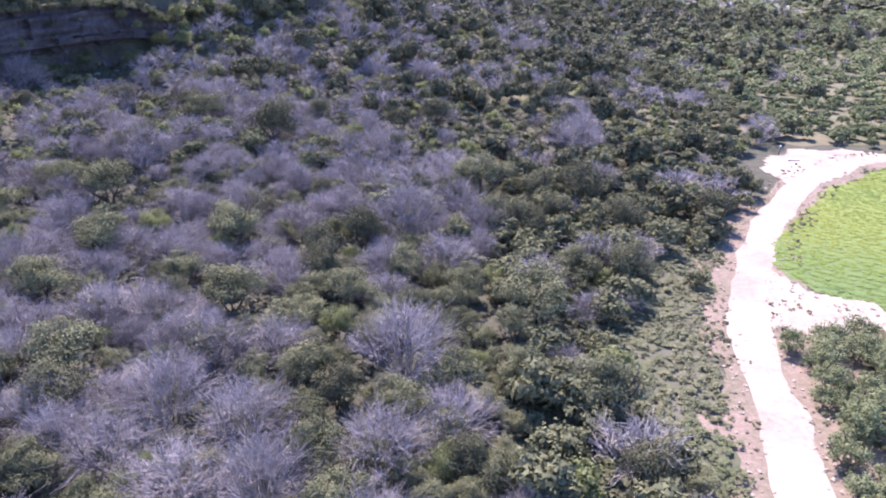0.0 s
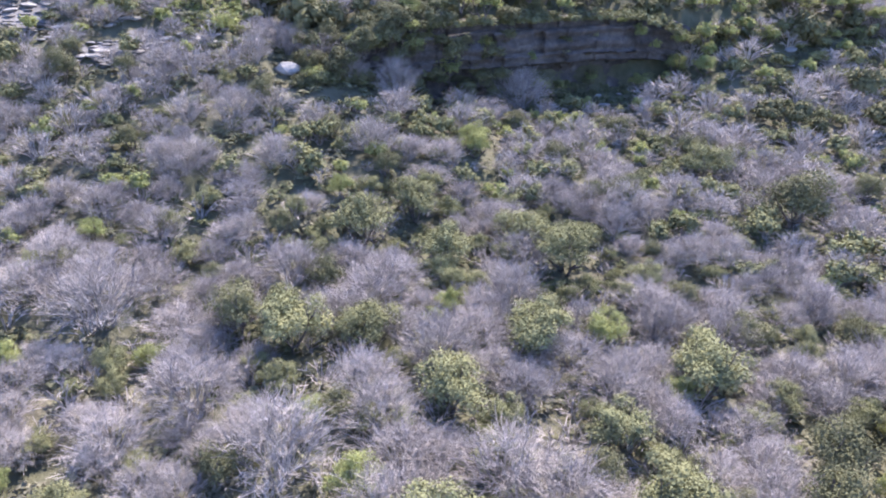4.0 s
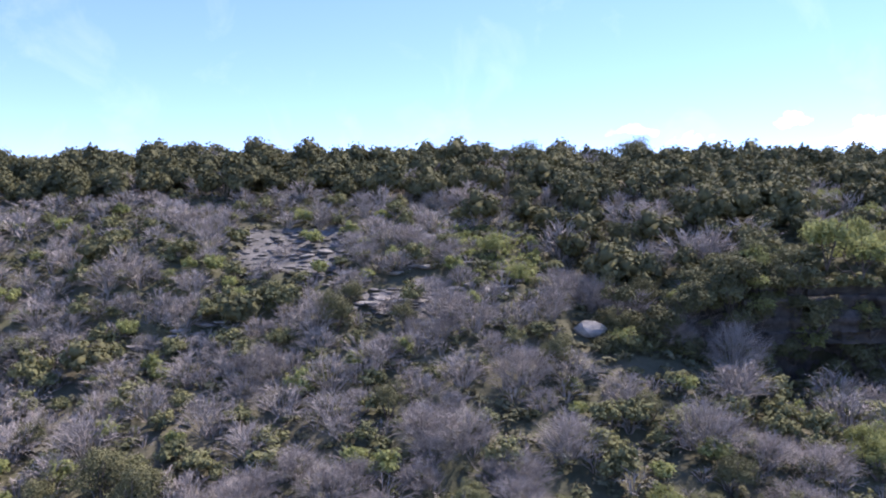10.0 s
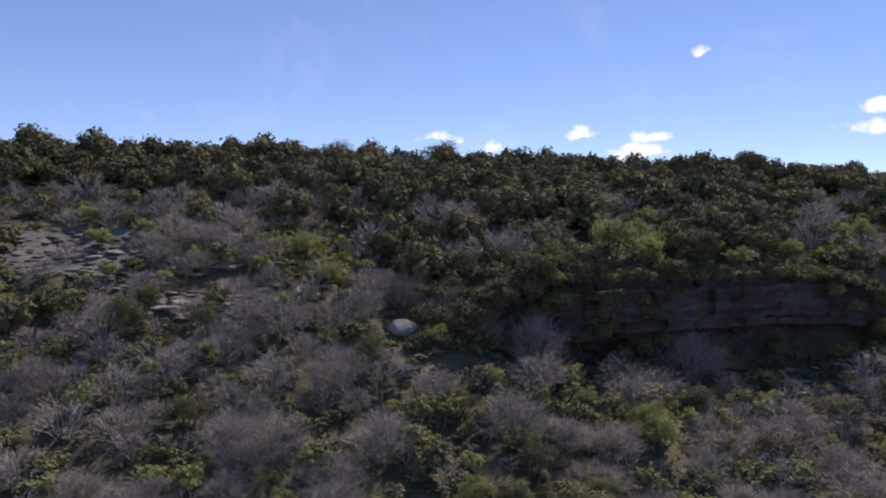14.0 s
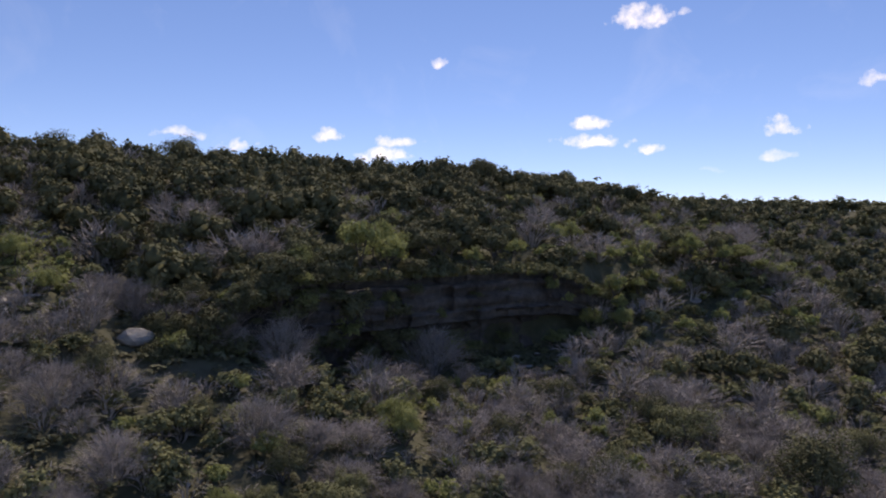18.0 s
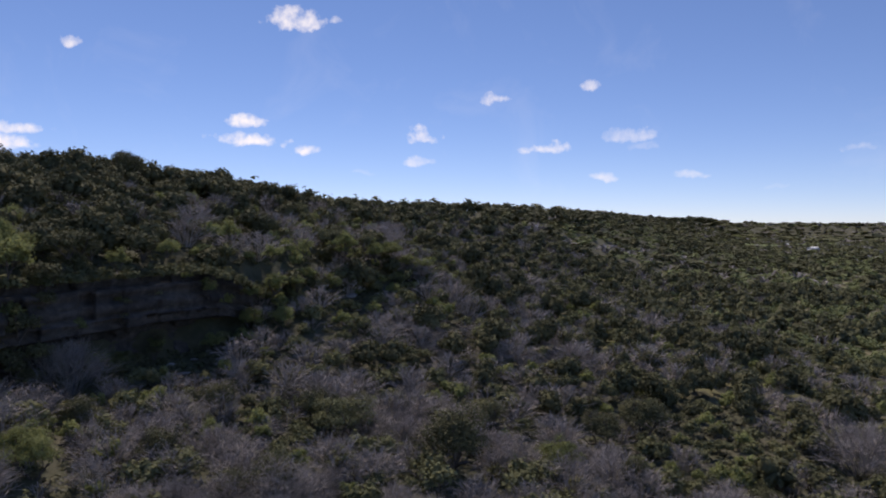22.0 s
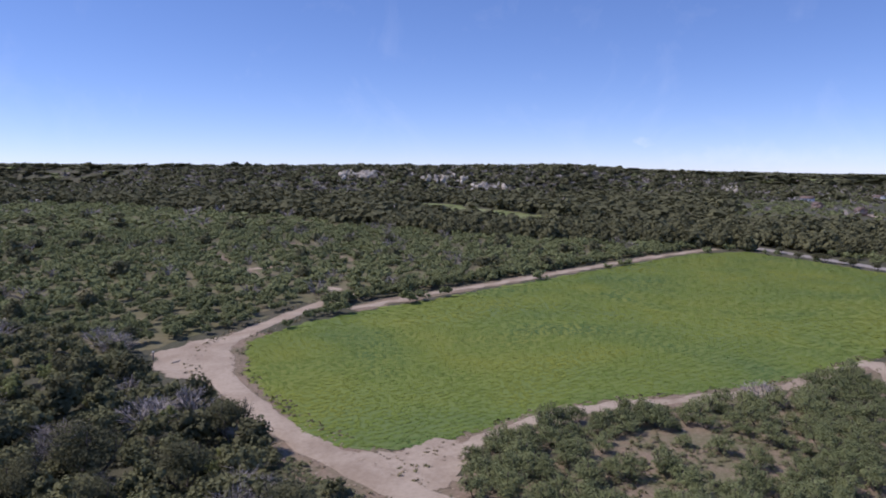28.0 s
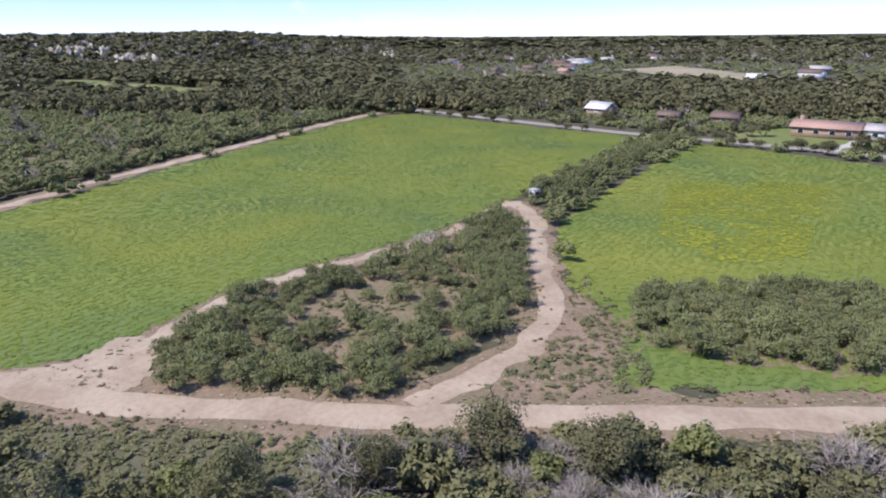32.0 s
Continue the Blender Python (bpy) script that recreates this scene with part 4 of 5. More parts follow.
        for kind, m, w, t in (("bare", bare, (3.3, 6.2), (2.7, 4.5)), ("oak", oak, (3.6, 6.4), (3.6, 6.2)),
                              ("mesquite", mesquite, (2.6, 4.4), (2.2, 3.4)), ("yellow", yellow, (2.0, 3.6), (2.0, 3.6)),
                              ("leafy", leafy, (2.4, 4.8), (2.0, 4.2))):
            k = int(m.sum())
            small = np.where(slope[m] & ~bluff[m] & (y[m] < 105), np.where(h[m] > 46, 0.74, 0.88) if kind == "bare" else 0.80, 1.0) * (1.0 + 0.4 * river[m])
            size = g.uniform(0, 1, k) ** 1.4
            small = small * np.where(crest[m], 0.72, 1.0)
            wide = (w[0] + (w[1] - w[0]) * size) * small * (1 + 0.85 * (grow - 1))
            high = (t[0] + (t[1] - t[0]) * size) * small * g.uniform(0.85, 1.15, k) * (1 + 0.12 * (grow - 1)) * (0.82 if kind == "bare" else 1.0)
            plants.add(kind, min(ring, 5), x[m], y[m], wide, high, 0.1)


thicket()
for kind, rows in KNOWN.items():
    x, y, w = np.array(rows).T
    w = w * {"oak": 1.1, "leafy": 1.22, "yellow": 1.1, "bare": 1.05}[kind]
    plants.add(kind, "known", x, y, w, w * {"oak": 0.9, "leafy": 0.82, "yellow": 0.9, "bare": 0.78}[kind], 0.1)


def fill(kind, level, poly, gap, wide, high, seed, share=1.0, rim=None):
    """Plants inside an outline; rim: the outline's inner part that stays half empty."""
    p = np.array(poly, float)
    x, y, g = scatter(p[:, 0].min(), p[:, 0].max(), p[:, 1].min(), p[:, 1].max(), gap, seed)
    keep = inside(x, y, poly) & (g.uniform(size=len(x)) < share)
    if rim:
        keep &= ~(inside(x, y, rim) & (g.uniform(size=len(x)) < 0.75))
    x, y = x[keep], y[keep]
    size = g.uniform(0, 1, len(x))
    plants.add(kind, level, x, y, wide[0] + (wide[1] - wide[0]) * size, (high[0] + (high[1] - high[0]) * size) * g.uniform(0.9, 1.15, len(x)), 0.08)


fill("mesquite", "known", ISLAND, 1.95, (2.4, 4.0), (1.9, 3.3), 401, 0.97, [(30, 38), (27, 34), (30, 25), (40, 18), (48, 19), (46, 27), (38, 34)])
fill("mesquite", "known", CLUMP, 1.9, (2.8, 4.4), (2.2, 3.4), 402, 1.0)
fill("mesquite", "known", HEDGE, 2.2, (2.8, 4.6), (2.6, 4.2), 403, 0.97)

edge_line = smooth_line(FIELD_TRACK, 1.7)
edge_side = np.gradient(edge_line, axis=0)
edge_side = np.stack([-edge_side[:, 1], edge_side[:, 0]], -1) / np.hypot(*edge_side.T)[:, None]
for near, far, seed in ((4.2, 5.6, 405), (6.0, 8.5, 406)):
    g = np.random.default_rng(seed)
    spot = edge_line + edge_side * g.uniform(near, far, len(edge_line))[:, None]
    size = g.uniform(0, 1, len(spot))
    plants.add("mesquite", 1, spot[:, 0], spot[:, 1], 2.4 + 1.8 * size, 2.0 + 1.6 * size, 0.08)

KINDS = {"bare": (M_BARE, "bare", "bare_tree", "leafless pinkish-grey tree with fanned bleached twigs", "bare tree", 290),
         "oak": (M_OAK, "leaf", "live_oak", "dark green dense live oak with rounded crown", "oak tree", 90),
         "mesquite": (M_MESQUITE, "leaf", "mesquite", "feathery grey-green mesquite with open crown", "mesquite", 20),
         "yellow": (M_YELLOW, "leaf", "yellow_shrub", "bright yellow-green leafy shrub among grey brush", "shrub", 60),
         "leafy": (M_LEAF, "leaf", "brush_tree", "green scrub tree with uneven leafy crown", "tree", 260)}


def plant_models(name, mat, shape, label, category):
    """Four different plants of a kind, each with its parts, to be copied."""
    made = []
    for k in range(4):
        base = new(name)
        if shape == "bare":
            (stem_v, stem_f), (fine_v, fine_f) = NEAR_BARE[k]
            crown, trunk = mesh_of("bare_crown", fine_v, fine_f, mat), mesh_of("trunk", stem_v, stem_f, M_SHADED_BARK)
        else:
            far = name in ("roadside_tree", "cliff_oak", "cliff_bush", "cliff_shrub")
            shapes = OPEN_LEAF if name == "mesquite" else (CLIFF_OAK if far else OAK_LEAF) if mat is M_OAK else CLIFF_LEAF if far else NEAR_LEAF
            crown = mesh_of("crown", *shapes[k], mat)
            tv, tf = TRUNKS[k]
            trunk = mesh_of("trunk", tv * np.array([0.6, 0.6, 0.66]), tf, M_BARK)
        for part_name, me in (("bare_crown" if shape == "bare" else "crown", crown), ("trunk", trunk)):
            new(part_name, me).parent = base
        made.append(tagged(base, label, category, group=name + "s of the gorge"))
    return made


def build_plants():
    for kind, (mat, shape, name, label, category, most) in KINDS.items():
        rows = {level: np.vstack(plants.rows[kind, level]) for level in (0, 1, 2, 3, 4, 5, "known") if (kind, level) in plants.rows}
        near = rows.get(0, np.zeros((0, 5)))
        # single trees: those that stand out, then those nearest to the middle of the gorge
        order = np.argsort(np.hypot(near[:, 0] + 24, near[:, 1] - 40))
        known = rows.get("known", np.zeros((0, 5)))
        count = max(0, most - (len(known) if kind != "mesquite" else 0))
        single, rest = np.vstack([known, near[order[:count]]]), near[order[count:]]
        made = plant_models(name, mat, shape, label, category)
        g = np.random.default_rng(len(name))
        for k, (x, y, z, wide, high) in enumerate(single):
            m = pose(x, y, z, 0, 0, g.uniform(0, 360)) @ Matrix.Diagonal((wide, wide, high, 1))
            (made[k] if k < 4 else copy_thing(made[g.integers(0, 4)], pose(0, 0, 0))).matrix_basis = m
        bare, oak = shape == "bare", kind == "oak"
        for level, shapes in ((0, SOME_BARE if bare else MID_OAK if oak else MID_LEAF), (1, MID_BARE if bare else MID_OAK if oak else FEW_LEAF),
                              (2, FAR_BARE if bare else FAR_OAK if oak else FAR_LEAF),
                              (3, RIM_BARE if bare else DIST_LEAF), (4, RIM_BARE if bare else EDGE_LEAF), (5, RIM_BARE if bare else RIM_LEAF)):
            some = rest if level == 0 else rows.get(level)
            if some is not None and len(some):
                merged_many(name + "_thicket", shapes, *some.T[:3], some[:, 3], some[:, 4], 300 + level, mat, label + ", many together", category + " thicket")


build_plants()


def low_cover():
    """Undergrowth, weeds by the road, dry grass and crops: small plants in their thousands."""
    shrub = [leaf_crown(500 + s, 9, 56, 0.105, low=0.0, corners=3) for s in range(5)]
    x, y, g = scatter(-115, 30, -10, 160, 1.3, 501)
    sb, _ = from_brink(x, y)
    keep = (np.hypot(x - HUB[0], y - HUB[1]) < np.where((sb < 60) & (sb > -6), 135, 86)) & ~open_land(x, y) & ~((heading(x, y) > 112) & (np.hypot(x - HUB[0], y - HUB[1]) > 40))
    x, y = x[keep], y[keep]
    keep = ~bare_ground(x, y, 0.0) & ~((x > np.interp(y, ROAD_LINE[:, 1], ROAD_LINE[:, 0]) - 10) & (y > 28) & (y < 62))
    x, y = x[keep], y[keep]
    w = g.uniform(0.9, 2.1, len(x))
    merged_many("undergrowth", shrub, x, y, land(x, y) - 0.05, w, w * g.uniform(0.4, 0.75, len(x)), 502, M_UNDER,
                "low grey-green undergrowth and dead brush under the trees", "undergrowth")
    brush = [dead_dome(600 + s, 12, 6, 0.0105, 1) for s in range(5)]
    x, y, g = scatter(-105, 5, 20, 125, 2.5, 511)
    sb, run = from_brink(x, y)
    h, r = heading(x, y), np.hypot(x - HUB[0], y - HUB[1])
    keep = ~bare_ground(x, y) & (r < 100) & (sb > 12) & (sb < 105) & (h > -20) & (h < 112) & ~((sb < 46) & (h > 2) & (h < 48))
    x, y = x[keep], y[keep]
    w = g.uniform(1.5, 3.0, len(x))
    merged_many("dead_brush", brush, x, y, land(x, y) - 0.05, w, w * g.uniform(0.5, 0.75, len(x)), 512, M_BARE,
                "low leafless grey-pink brush covering the slope", "brush")
    x, y, g = scatter(-86, -64, 56, 70, 0.9, 521)
    keep = inside(x, y, CREST)
    x, y = x[keep], y[keep]
    w = g.uniform(0.7, 1.7, len(x))
    merged_many("crest_shrub", shrub, x, y, land(x, y) - 0.05, w, w * g.uniform(0.6, 0.95, len(x)), 522, M_YELLOW, "low sunlit yellow-green shrubs on the spur", "shrubs")
    weed = [leaf_crown(520 + s, 7, 46, 0.10, low=0.0, corners=3, up=0.8) for s in range(4)]
    x, y, g = scatter(1, 32, 8, 66, 0.68, 503)
    road = np.array(MAIN_ROAD[4:17])[::-1]
    keep = ~near_line(x, y, MAIN_ROAD, 3.1) & (x < np.interp(y, road[:, 1], road[:, 0])) & (x > np.interp(y, road[:, 1], road[:, 0]) - 17) & ~inside(x, y, ISLAND) & (fbm(x, y, 6, 77) > 0.24)
    x, y = x[keep], y[keep]
    # thin weeds on the bare earth between the east field and the track, and low growth inside the island
    ex, ey, g = scatter(18, 76, -2, 46, 0.9, 513)
    keep = (inside(ex, ey, [(23, 21), (29, 14), (38, 9), (44, 5), (30, 5), (20, 8), (19, 15)]) & ~near_line(ex, ey, SIDE_ROAD, 1.7) & ~near_line(ex, ey, MAIN_ROAD, 2.0) & (fbm(ex, ey, 4, 79) > 0.47)) | (inside(ex, ey, ISLAND) & (fbm(ex, ey, 5, 80) > 0.5))
    x, y = np.append(x, ex[keep]), np.append(y, ey[keep])
    w = g.uniform(0.6, 1.5, len(x))
    merged_many("roadside_weed", weed, x, y, land(x, y), w, w * g.uniform(0.35, 0.6, len(x)), 504, M_WEED, "knee-high green weeds beside the dirt road", "weeds")
    tuft = [leaf_crown(540 + s, 3, 9, 0.34, low=0.0, corners=3) for s in range(4)]
    x, y, g = scatter(10, 112, -30, 96, 0.8, 505)
    verge = (near_line(x, y, MAIN_ROAD, 4.0) & ~near_line(x, y, MAIN_ROAD, 1.9)) | (near_line(x, y, SIDE_ROAD, 2.7) & ~near_line(x, y, SIDE_ROAD, 1.5)) | \
            (near_line(x, y, INNER_ROAD, 2.6) & ~near_line(x, y, INNER_ROAD, 1.2)) | inside(x, y, ISLAND) | \
            (inside(x, y, [(23, 21), (29, 14), (38, 9), (44, 5), (30, 5), (20, 8), (19, 15)]) & ~near_line(x, y, SIDE_ROAD, 1.5))
    keep = verge & (fbm(x, y, 3.5, 78) > 0.55)
    x, y = x[keep], y[keep]
    w = g.uniform(0.25, 0.65, len(x))
    merged_many("dry_grass", tuft, x, y, land(x, y) + 0.03, w, w * g.uniform(0.35, 0.7, len(x)), 506, M_GRASS, "dry tan grass tufts along the tracks", "grass")
    # stones and clods along the edges of the tracks
    stone = [leaf_crown(580 + s, 2, 7, 0.5, low=0.0, corners=3, up=0.9) for s in range(3)]
    x, y, g = scatter(8, 112, -10, 98, 0.62, 515)
    by = near_line(x, y, MAIN_ROAD, 3.4) | near_line(x, y, SIDE_ROAD, 2.4) | near_line(x, y, INNER_ROAD, 2.2) | inside(x, y, [(23, 21), (29, 14), (38, 9), (40, 6.5), (30, 5.5), (21, 10), (19, 15)])
    on = near_line(x, y, MAIN_ROAD, 1.1) | near_line(x, y, SIDE_ROAD, 0.8) | near_line(x, y, INNER_ROAD, 0.7)
    keep = by & ~on & (g.uniform(size=len(x)) < 0.6)
    x, y = x[keep], y[keep]
    edge = near_line(x, y, MAIN_ROAD, 1.9) | near_line(x, y, SIDE_ROAD, 1.4) | near_line(x, y, INNER_ROAD, 1.2)
    dark = (fbm(x, y, 2.0, 82) > 0.5) & ~edge
    w = g.uniform(0.08, 0.28, len(x))
    merged_many("gravel", stone, x[~dark], y[~dark], land(x[~dark], y[~dark]) + 0.08, w[~dark], w[~dark] * 0.22, 516, M_DIRT, "pale stones and clods along the dirt track", "gravel")
    merged_many("dead_grass", stone, x[dark], y[dark], land(x[dark], y[dark]) + 0.08, w[dark] * 1.3, w[dark] * 0.35, 517, M_BROWN, "trodden brown grass along the dirt track", "grass")
    crop = [leaf_crown(560 + s, 7, 18, 0.185, low=0.0, corners=3, up=2.2) for s in range(5)]
    for name, poly, turn, seed in (("crop_row", FIELD_1, -34.0, 507), ("crop_row_east", FIELD_2, -40.0, 508)):
        a = radians(turn)
        xs, ys = [], []
        for lane, along, size, x_lim in ((0.95, 0.5, 1.05, 1.0), (1.2, 1.0, 1.6, 2.0)):
            u, v = np.meshgrid(np.arange(-160, 260, along), np.arange(-180, 180, lane), indexing="ij")
            u, v = u.ravel() + rng.uniform(-0.5, 0.5, u.size) * along, v.ravel() + rng.normal(0, 0.19, v.size) * lane + 1.5 * vnoise(u.ravel(), v.ravel(), 40, 95)
            px, py = 40 + u * math.cos(a) - v * math.sin(a), 20 + u * math.sin(a) + v * math.cos(a)
            near = np.hypot(px - HUB[0], py - HUB[1]) < 108
            keep = inside(px, py, poly) & (near if x_lim == 1.0 else ~near) & (fbm(px, py, 9, 90) > 0.12)
            xs.append(np.stack([px[keep], py[keep], np.full(keep.sum(), size)], -1))
        p = np.vstack(xs)
        w = 0.95 * p[:, 2] * rng.uniform(0.7, 1.25, len(p))
        merged_many(name, crop, p[:, 0], p[:, 1], land(p[:, 0], p[:, 1]) + 0.03, w, 0.13 * w ** 0.5 * rng.uniform(0.7, 1.2, len(p)), seed, M_CROP,
                    "low leafy green crop plants in long rows", "crop")
    band = [(87, -24), (86, -40), (80, -48), (46, -21), (45, -12), (58, -9)]
    x, y, g = scatter(42, 92, -52, -6, 0.8, 509)
    keep = inside(x, y, band) & inside(x, y, FIELD_2) & (fbm(0.8 * x + 0.6 * y, (0.6 * x - 0.8 * y) * 3.5, 12, 91) > 0.33)
    x, y = x[keep], y[keep]
    w = g.uniform(0.8, 1.4, len(x))
    merged_many("yellowing_crop", crop, x, y, land(x, y) + 0.05, w, 0.2 * w ** 0.5, 510, M_RIPE_CROP, "yellowing crop plants in streaks across the field", "crop")


low_cover()

# ================= rock =================
def part(name, verts, faces, mat, parent, label="", smooth=False):
    """One mesh under a thing or a part."""
    ob = new(name, mesh_of(name, np.array(verts, float), np.array(faces), mat, smooth))
    ob.parent = parent
    if label:
        ob["label"] = label
    return ob


def cliff_radius(h, at=41.8):
    """How far from the hub, on a heading, the bluff's foot line lies."""
    r = np.arange(40, 150, 0.25)
    s, _ = from_brink(HUB[0] - r * math.sin(radians(h)), HUB[1] + r * math.cos(radians(h)))
    hit = np.nonzero(s < at)[0]
    return r[hit[0]] if len(hit) else 150.0


def build_cliff():
    """The shaded limestone bluff: a pale upper ledge over a deep hollow, in uneven layers."""
    heads = np.linspace(9.0, 46, 280)
    base = np.array([cliff_radius(h) for h in heads])
    base = np.convolve(np.pad(base, 6, "edge"), np.ones(13) / 13, "valid")
    prof_back = np.array([-0.6, 0.6, 1.6, 2.6, 3.0, 2.6, 1.1, -0.3, -0.7, -0.2, -0.5, 0.3, 0.1, 0.9, 1.2, 2.2, 6.0])
    prof_up = np.array([0.0, 0.10, 0.22, 0.34, 0.44, 0.52, 0.565, 0.59, 0.66, 0.68, 0.76, 0.78, 0.87, 0.89, 0.97, 0.985, 0.86])
    fine = np.concatenate([np.sort(np.concatenate([prof_up[:-1], np.arange(0.03, 0.98, 0.045)])), [0.86]])
    prof_back, prof_up = np.append(np.interp(fine[:-1], prof_up[:-1], prof_back[:-1]), 6.0), fine
    bed = 0.55 * np.random.default_rng(3).uniform(-1, 1, len(fine)) * (fine < 1.0)
    prof_back = prof_back + bed
    verts = []
    for k, (h, r) in enumerate(zip(heads, base)):
        end = max(0.0, min(1.0, (h - 9.0) / 8.0, (46 - h) / 9.0))
        foot, top = 9.0, 20.4 + 0.7 * (float(fbm(h, 9.0, 5.0, 6)) - 0.5)
        top = top - 6.0 * (1 - end) ** 1.6
        r = r + 6.5 * (1 - end) ** 1.3
        deep = 0.55 + 0.9 * float(vnoise(h, 1.0, 7.0, 7))
        for j, (b, u) in enumerate(zip(prof_back, prof_up)):
            z = foot - 1.2 + (top - foot + 1.2) * u
            block = float(lattice(np.int64(h * 0.9 + 0.6 * vnoise(h, j * 1.0, 2.0, 14)), np.int64(j // 4), 15)) - 0.5
            rough = 1.3 * (float(fbm(h * 1.25, z * 1.0, 4.0, 11)) - 0.5) + 0.5 * (float(vnoise(h * 1.25, j * 3.0, 0.9, 12)) - 0.5) + 1.1 * block
            q = r + (b * deep if b > 0 and u < 0.55 else b) + rough
            verts.append((HUB[0] - q * math.sin(radians(h)), HUB[1] + q * math.cos(radians(h)), z + 0.25 * (float(vnoise(h * 1.25, j * 5.0, 1.5, 13)) - 0.5)))
    n = len(prof_up)
    i, j = np.meshgrid(np.arange(len(heads) - 1), np.arange(n - 1), indexing="ij")
    quads = np.stack([i * n + j, (i + 1) * n + j, (i + 1) * n + j + 1, i * n + j + 1], -1).reshape(-1, 4)[:, ::-1]
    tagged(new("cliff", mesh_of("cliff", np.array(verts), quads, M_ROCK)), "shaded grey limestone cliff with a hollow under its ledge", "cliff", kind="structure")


build_cliff()


def rock_mesh(seed, flat=0.6, blocky=0.5):
    """A weathered block about 1 across, sitting on its base."""
    g = np.random.default_rng(seed)
    bm = bmesh.new()
    bmesh.ops.create_icosphere(bm, subdivisions=2, radius=0.5)
    sides = [(Vector(g.normal(size=3)).normalized(), g.uniform(0.3, 0.43)) for _ in range(7)]
    for v in bm.verts:
        for nrm, lim in sides:
            d = v.co.dot(nrm)
            if d > lim:
                v.co -= nrm * (d - lim) * 0.95
        v.co *= 1 + 0.12 * (noise.noise(v.co * 4 + Vector((seed * 3.1, 0, 0))))
        v.co.z = v.co.z * flat + 0.22 * flat
    me = bpy.data.meshes.new("rock")
    bm.to_mesh(me)
    bm.free()
    return me


def ground_at(x, y):
    return float(land(np.array([x]), np.array([y]))[0])


def build_rocks():
    pale = [rock_mesh(s, 0.6) for s in range(4)]
    slab = [rock_mesh(10 + s, 0.32) for s in range(4)]
    for me in pale:
        me.materials.append(M_PALE_ROCK)
    for me in slab:
        me.materials.append(M_LEDGE)
    g = np.random.default_rng(61)
    big = tagged(new("boulder", rock_mesh(33, 0.8)), "large whitish cracked boulder on the brushy slope", "boulder")
    big.data.materials.append(M_LEDGE)
    big.matrix_basis = pose(-63.3, 63.7, ground_at(-63.3, 63.7) + 0.2, 8, 6, 40) @ Matrix.Diagonal((2.9, 2.0, 1.7, 1))
    for x, y, w in ((-69.2, 64.8, 1.3), (-69.9, 58.5, 1.0), (-68.6, 59.4, 1.1), (-72.1, 53.1, 0.9), (-66.0, 57.0, 0.8), (-64.0, 61.0, 0.9)):
        ob = tagged(new("boulder", pale[g.integers(0, 4)]), "small pale limestone boulder on the slope", "boulder", group="boulders on the slope")
        ob.matrix_basis = pose(x, y, ground_at(x, y), g.uniform(-12, 12), g.uniform(-12, 12), g.uniform(0, 360)) @ Matrix.Diagonal((w, w * 0.8, w * 0.8, 1))
    # thin ledges that crop out along the hillside
    for row, (x0, y0, x1, y1, count) in enumerate(((-73, 44, -70, 62, 20), (-77, 47, -74, 60, 12), (-79, 30, -77, 42, 14), (-83, 46, -80, 60, 10))):
        for k in range(count):
            t = (k + g.uniform(-0.3, 0.3)) / count
            x, y = x0 + (x1 - x0) * t + g.normal(0, 0.7), y0 + (y1 - y0) * t
            w = g.uniform(0.7, 2.0)
            ob = tagged(new("ledge_rock", slab[g.integers(0, 4)]), "thin pale limestone ledge jutting from the hillside", "rock", group="ledges on the hillside")
            ob.matrix_basis = pose(x, y, ground_at(x, y) + 0.12, 0, g.uniform(-6, 6), 80 + g.uniform(-20, 20)) @ Matrix.Diagonal((w, w * 0.55, w * 0.7, 1))
    # stony openings: rubble ground with loose stones
    for k, poly in enumerate(SCREE):
        tagged(patch("scree_ground", poly, 0.10, M_SCREE, 0.6, 1.2, 40 + k), "pale grey limestone rubble on the steep hillside", "scree", kind="structure")
        px, py = np.array(poly).T
        x, y, gg = scatter(px.min(), px.max(), py.min(), py.max(), 0.62, 620 + k)
        keep = inside(x, y, poly) & (gg.uniform(size=len(x)) < 0.7)
        x, y = x[keep], y[keep]
        shapes = []
        for me in slab:
            v = np.array([q.co[:] for q in me.vertices])
            shapes.append((v, np.array([q.vertices[:] for q in me.polygons])))
        w = gg.uniform(0.25, 1.0, len(x)) ** 1.5 + 0.2
        merged_many("scree", shapes, x, y, land(x, y) + 0.06, w, w * gg.uniform(0.5, 0.9, len(x)), 630 + k, M_SCREE, "loose pale limestone stones on the hillside", "scree")
    # fallen blocks under the cliff and rock in its slope
    for k in range(26):
        h = g.uniform(4, 40)
        r = cliff_radius(h) - g.uniform(0.5, 7)
        x, y = HUB[0] - r * math.sin(radians(h)), HUB[1] + r * math.cos(radians(h))
        w = g.uniform(0.6, 2.2)
        ob = tagged(new("fallen_rock", slab[g.integers(0, 4)]), "grey fallen limestone block below the cliff", "rock", group="fallen rocks")
        ob.matrix_basis = pose(x, y, ground_at(x, y), g.uniform(-15, 15), g.uniform(-15, 15), g.uniform(0, 360)) @ Matrix.Diagonal((w, w * 0.8, w * 0.8, 1))
    # pale scars on the ridge across the valley: heading, distance, spread and count
    reach = np.arange(450, 1300, 4.0)
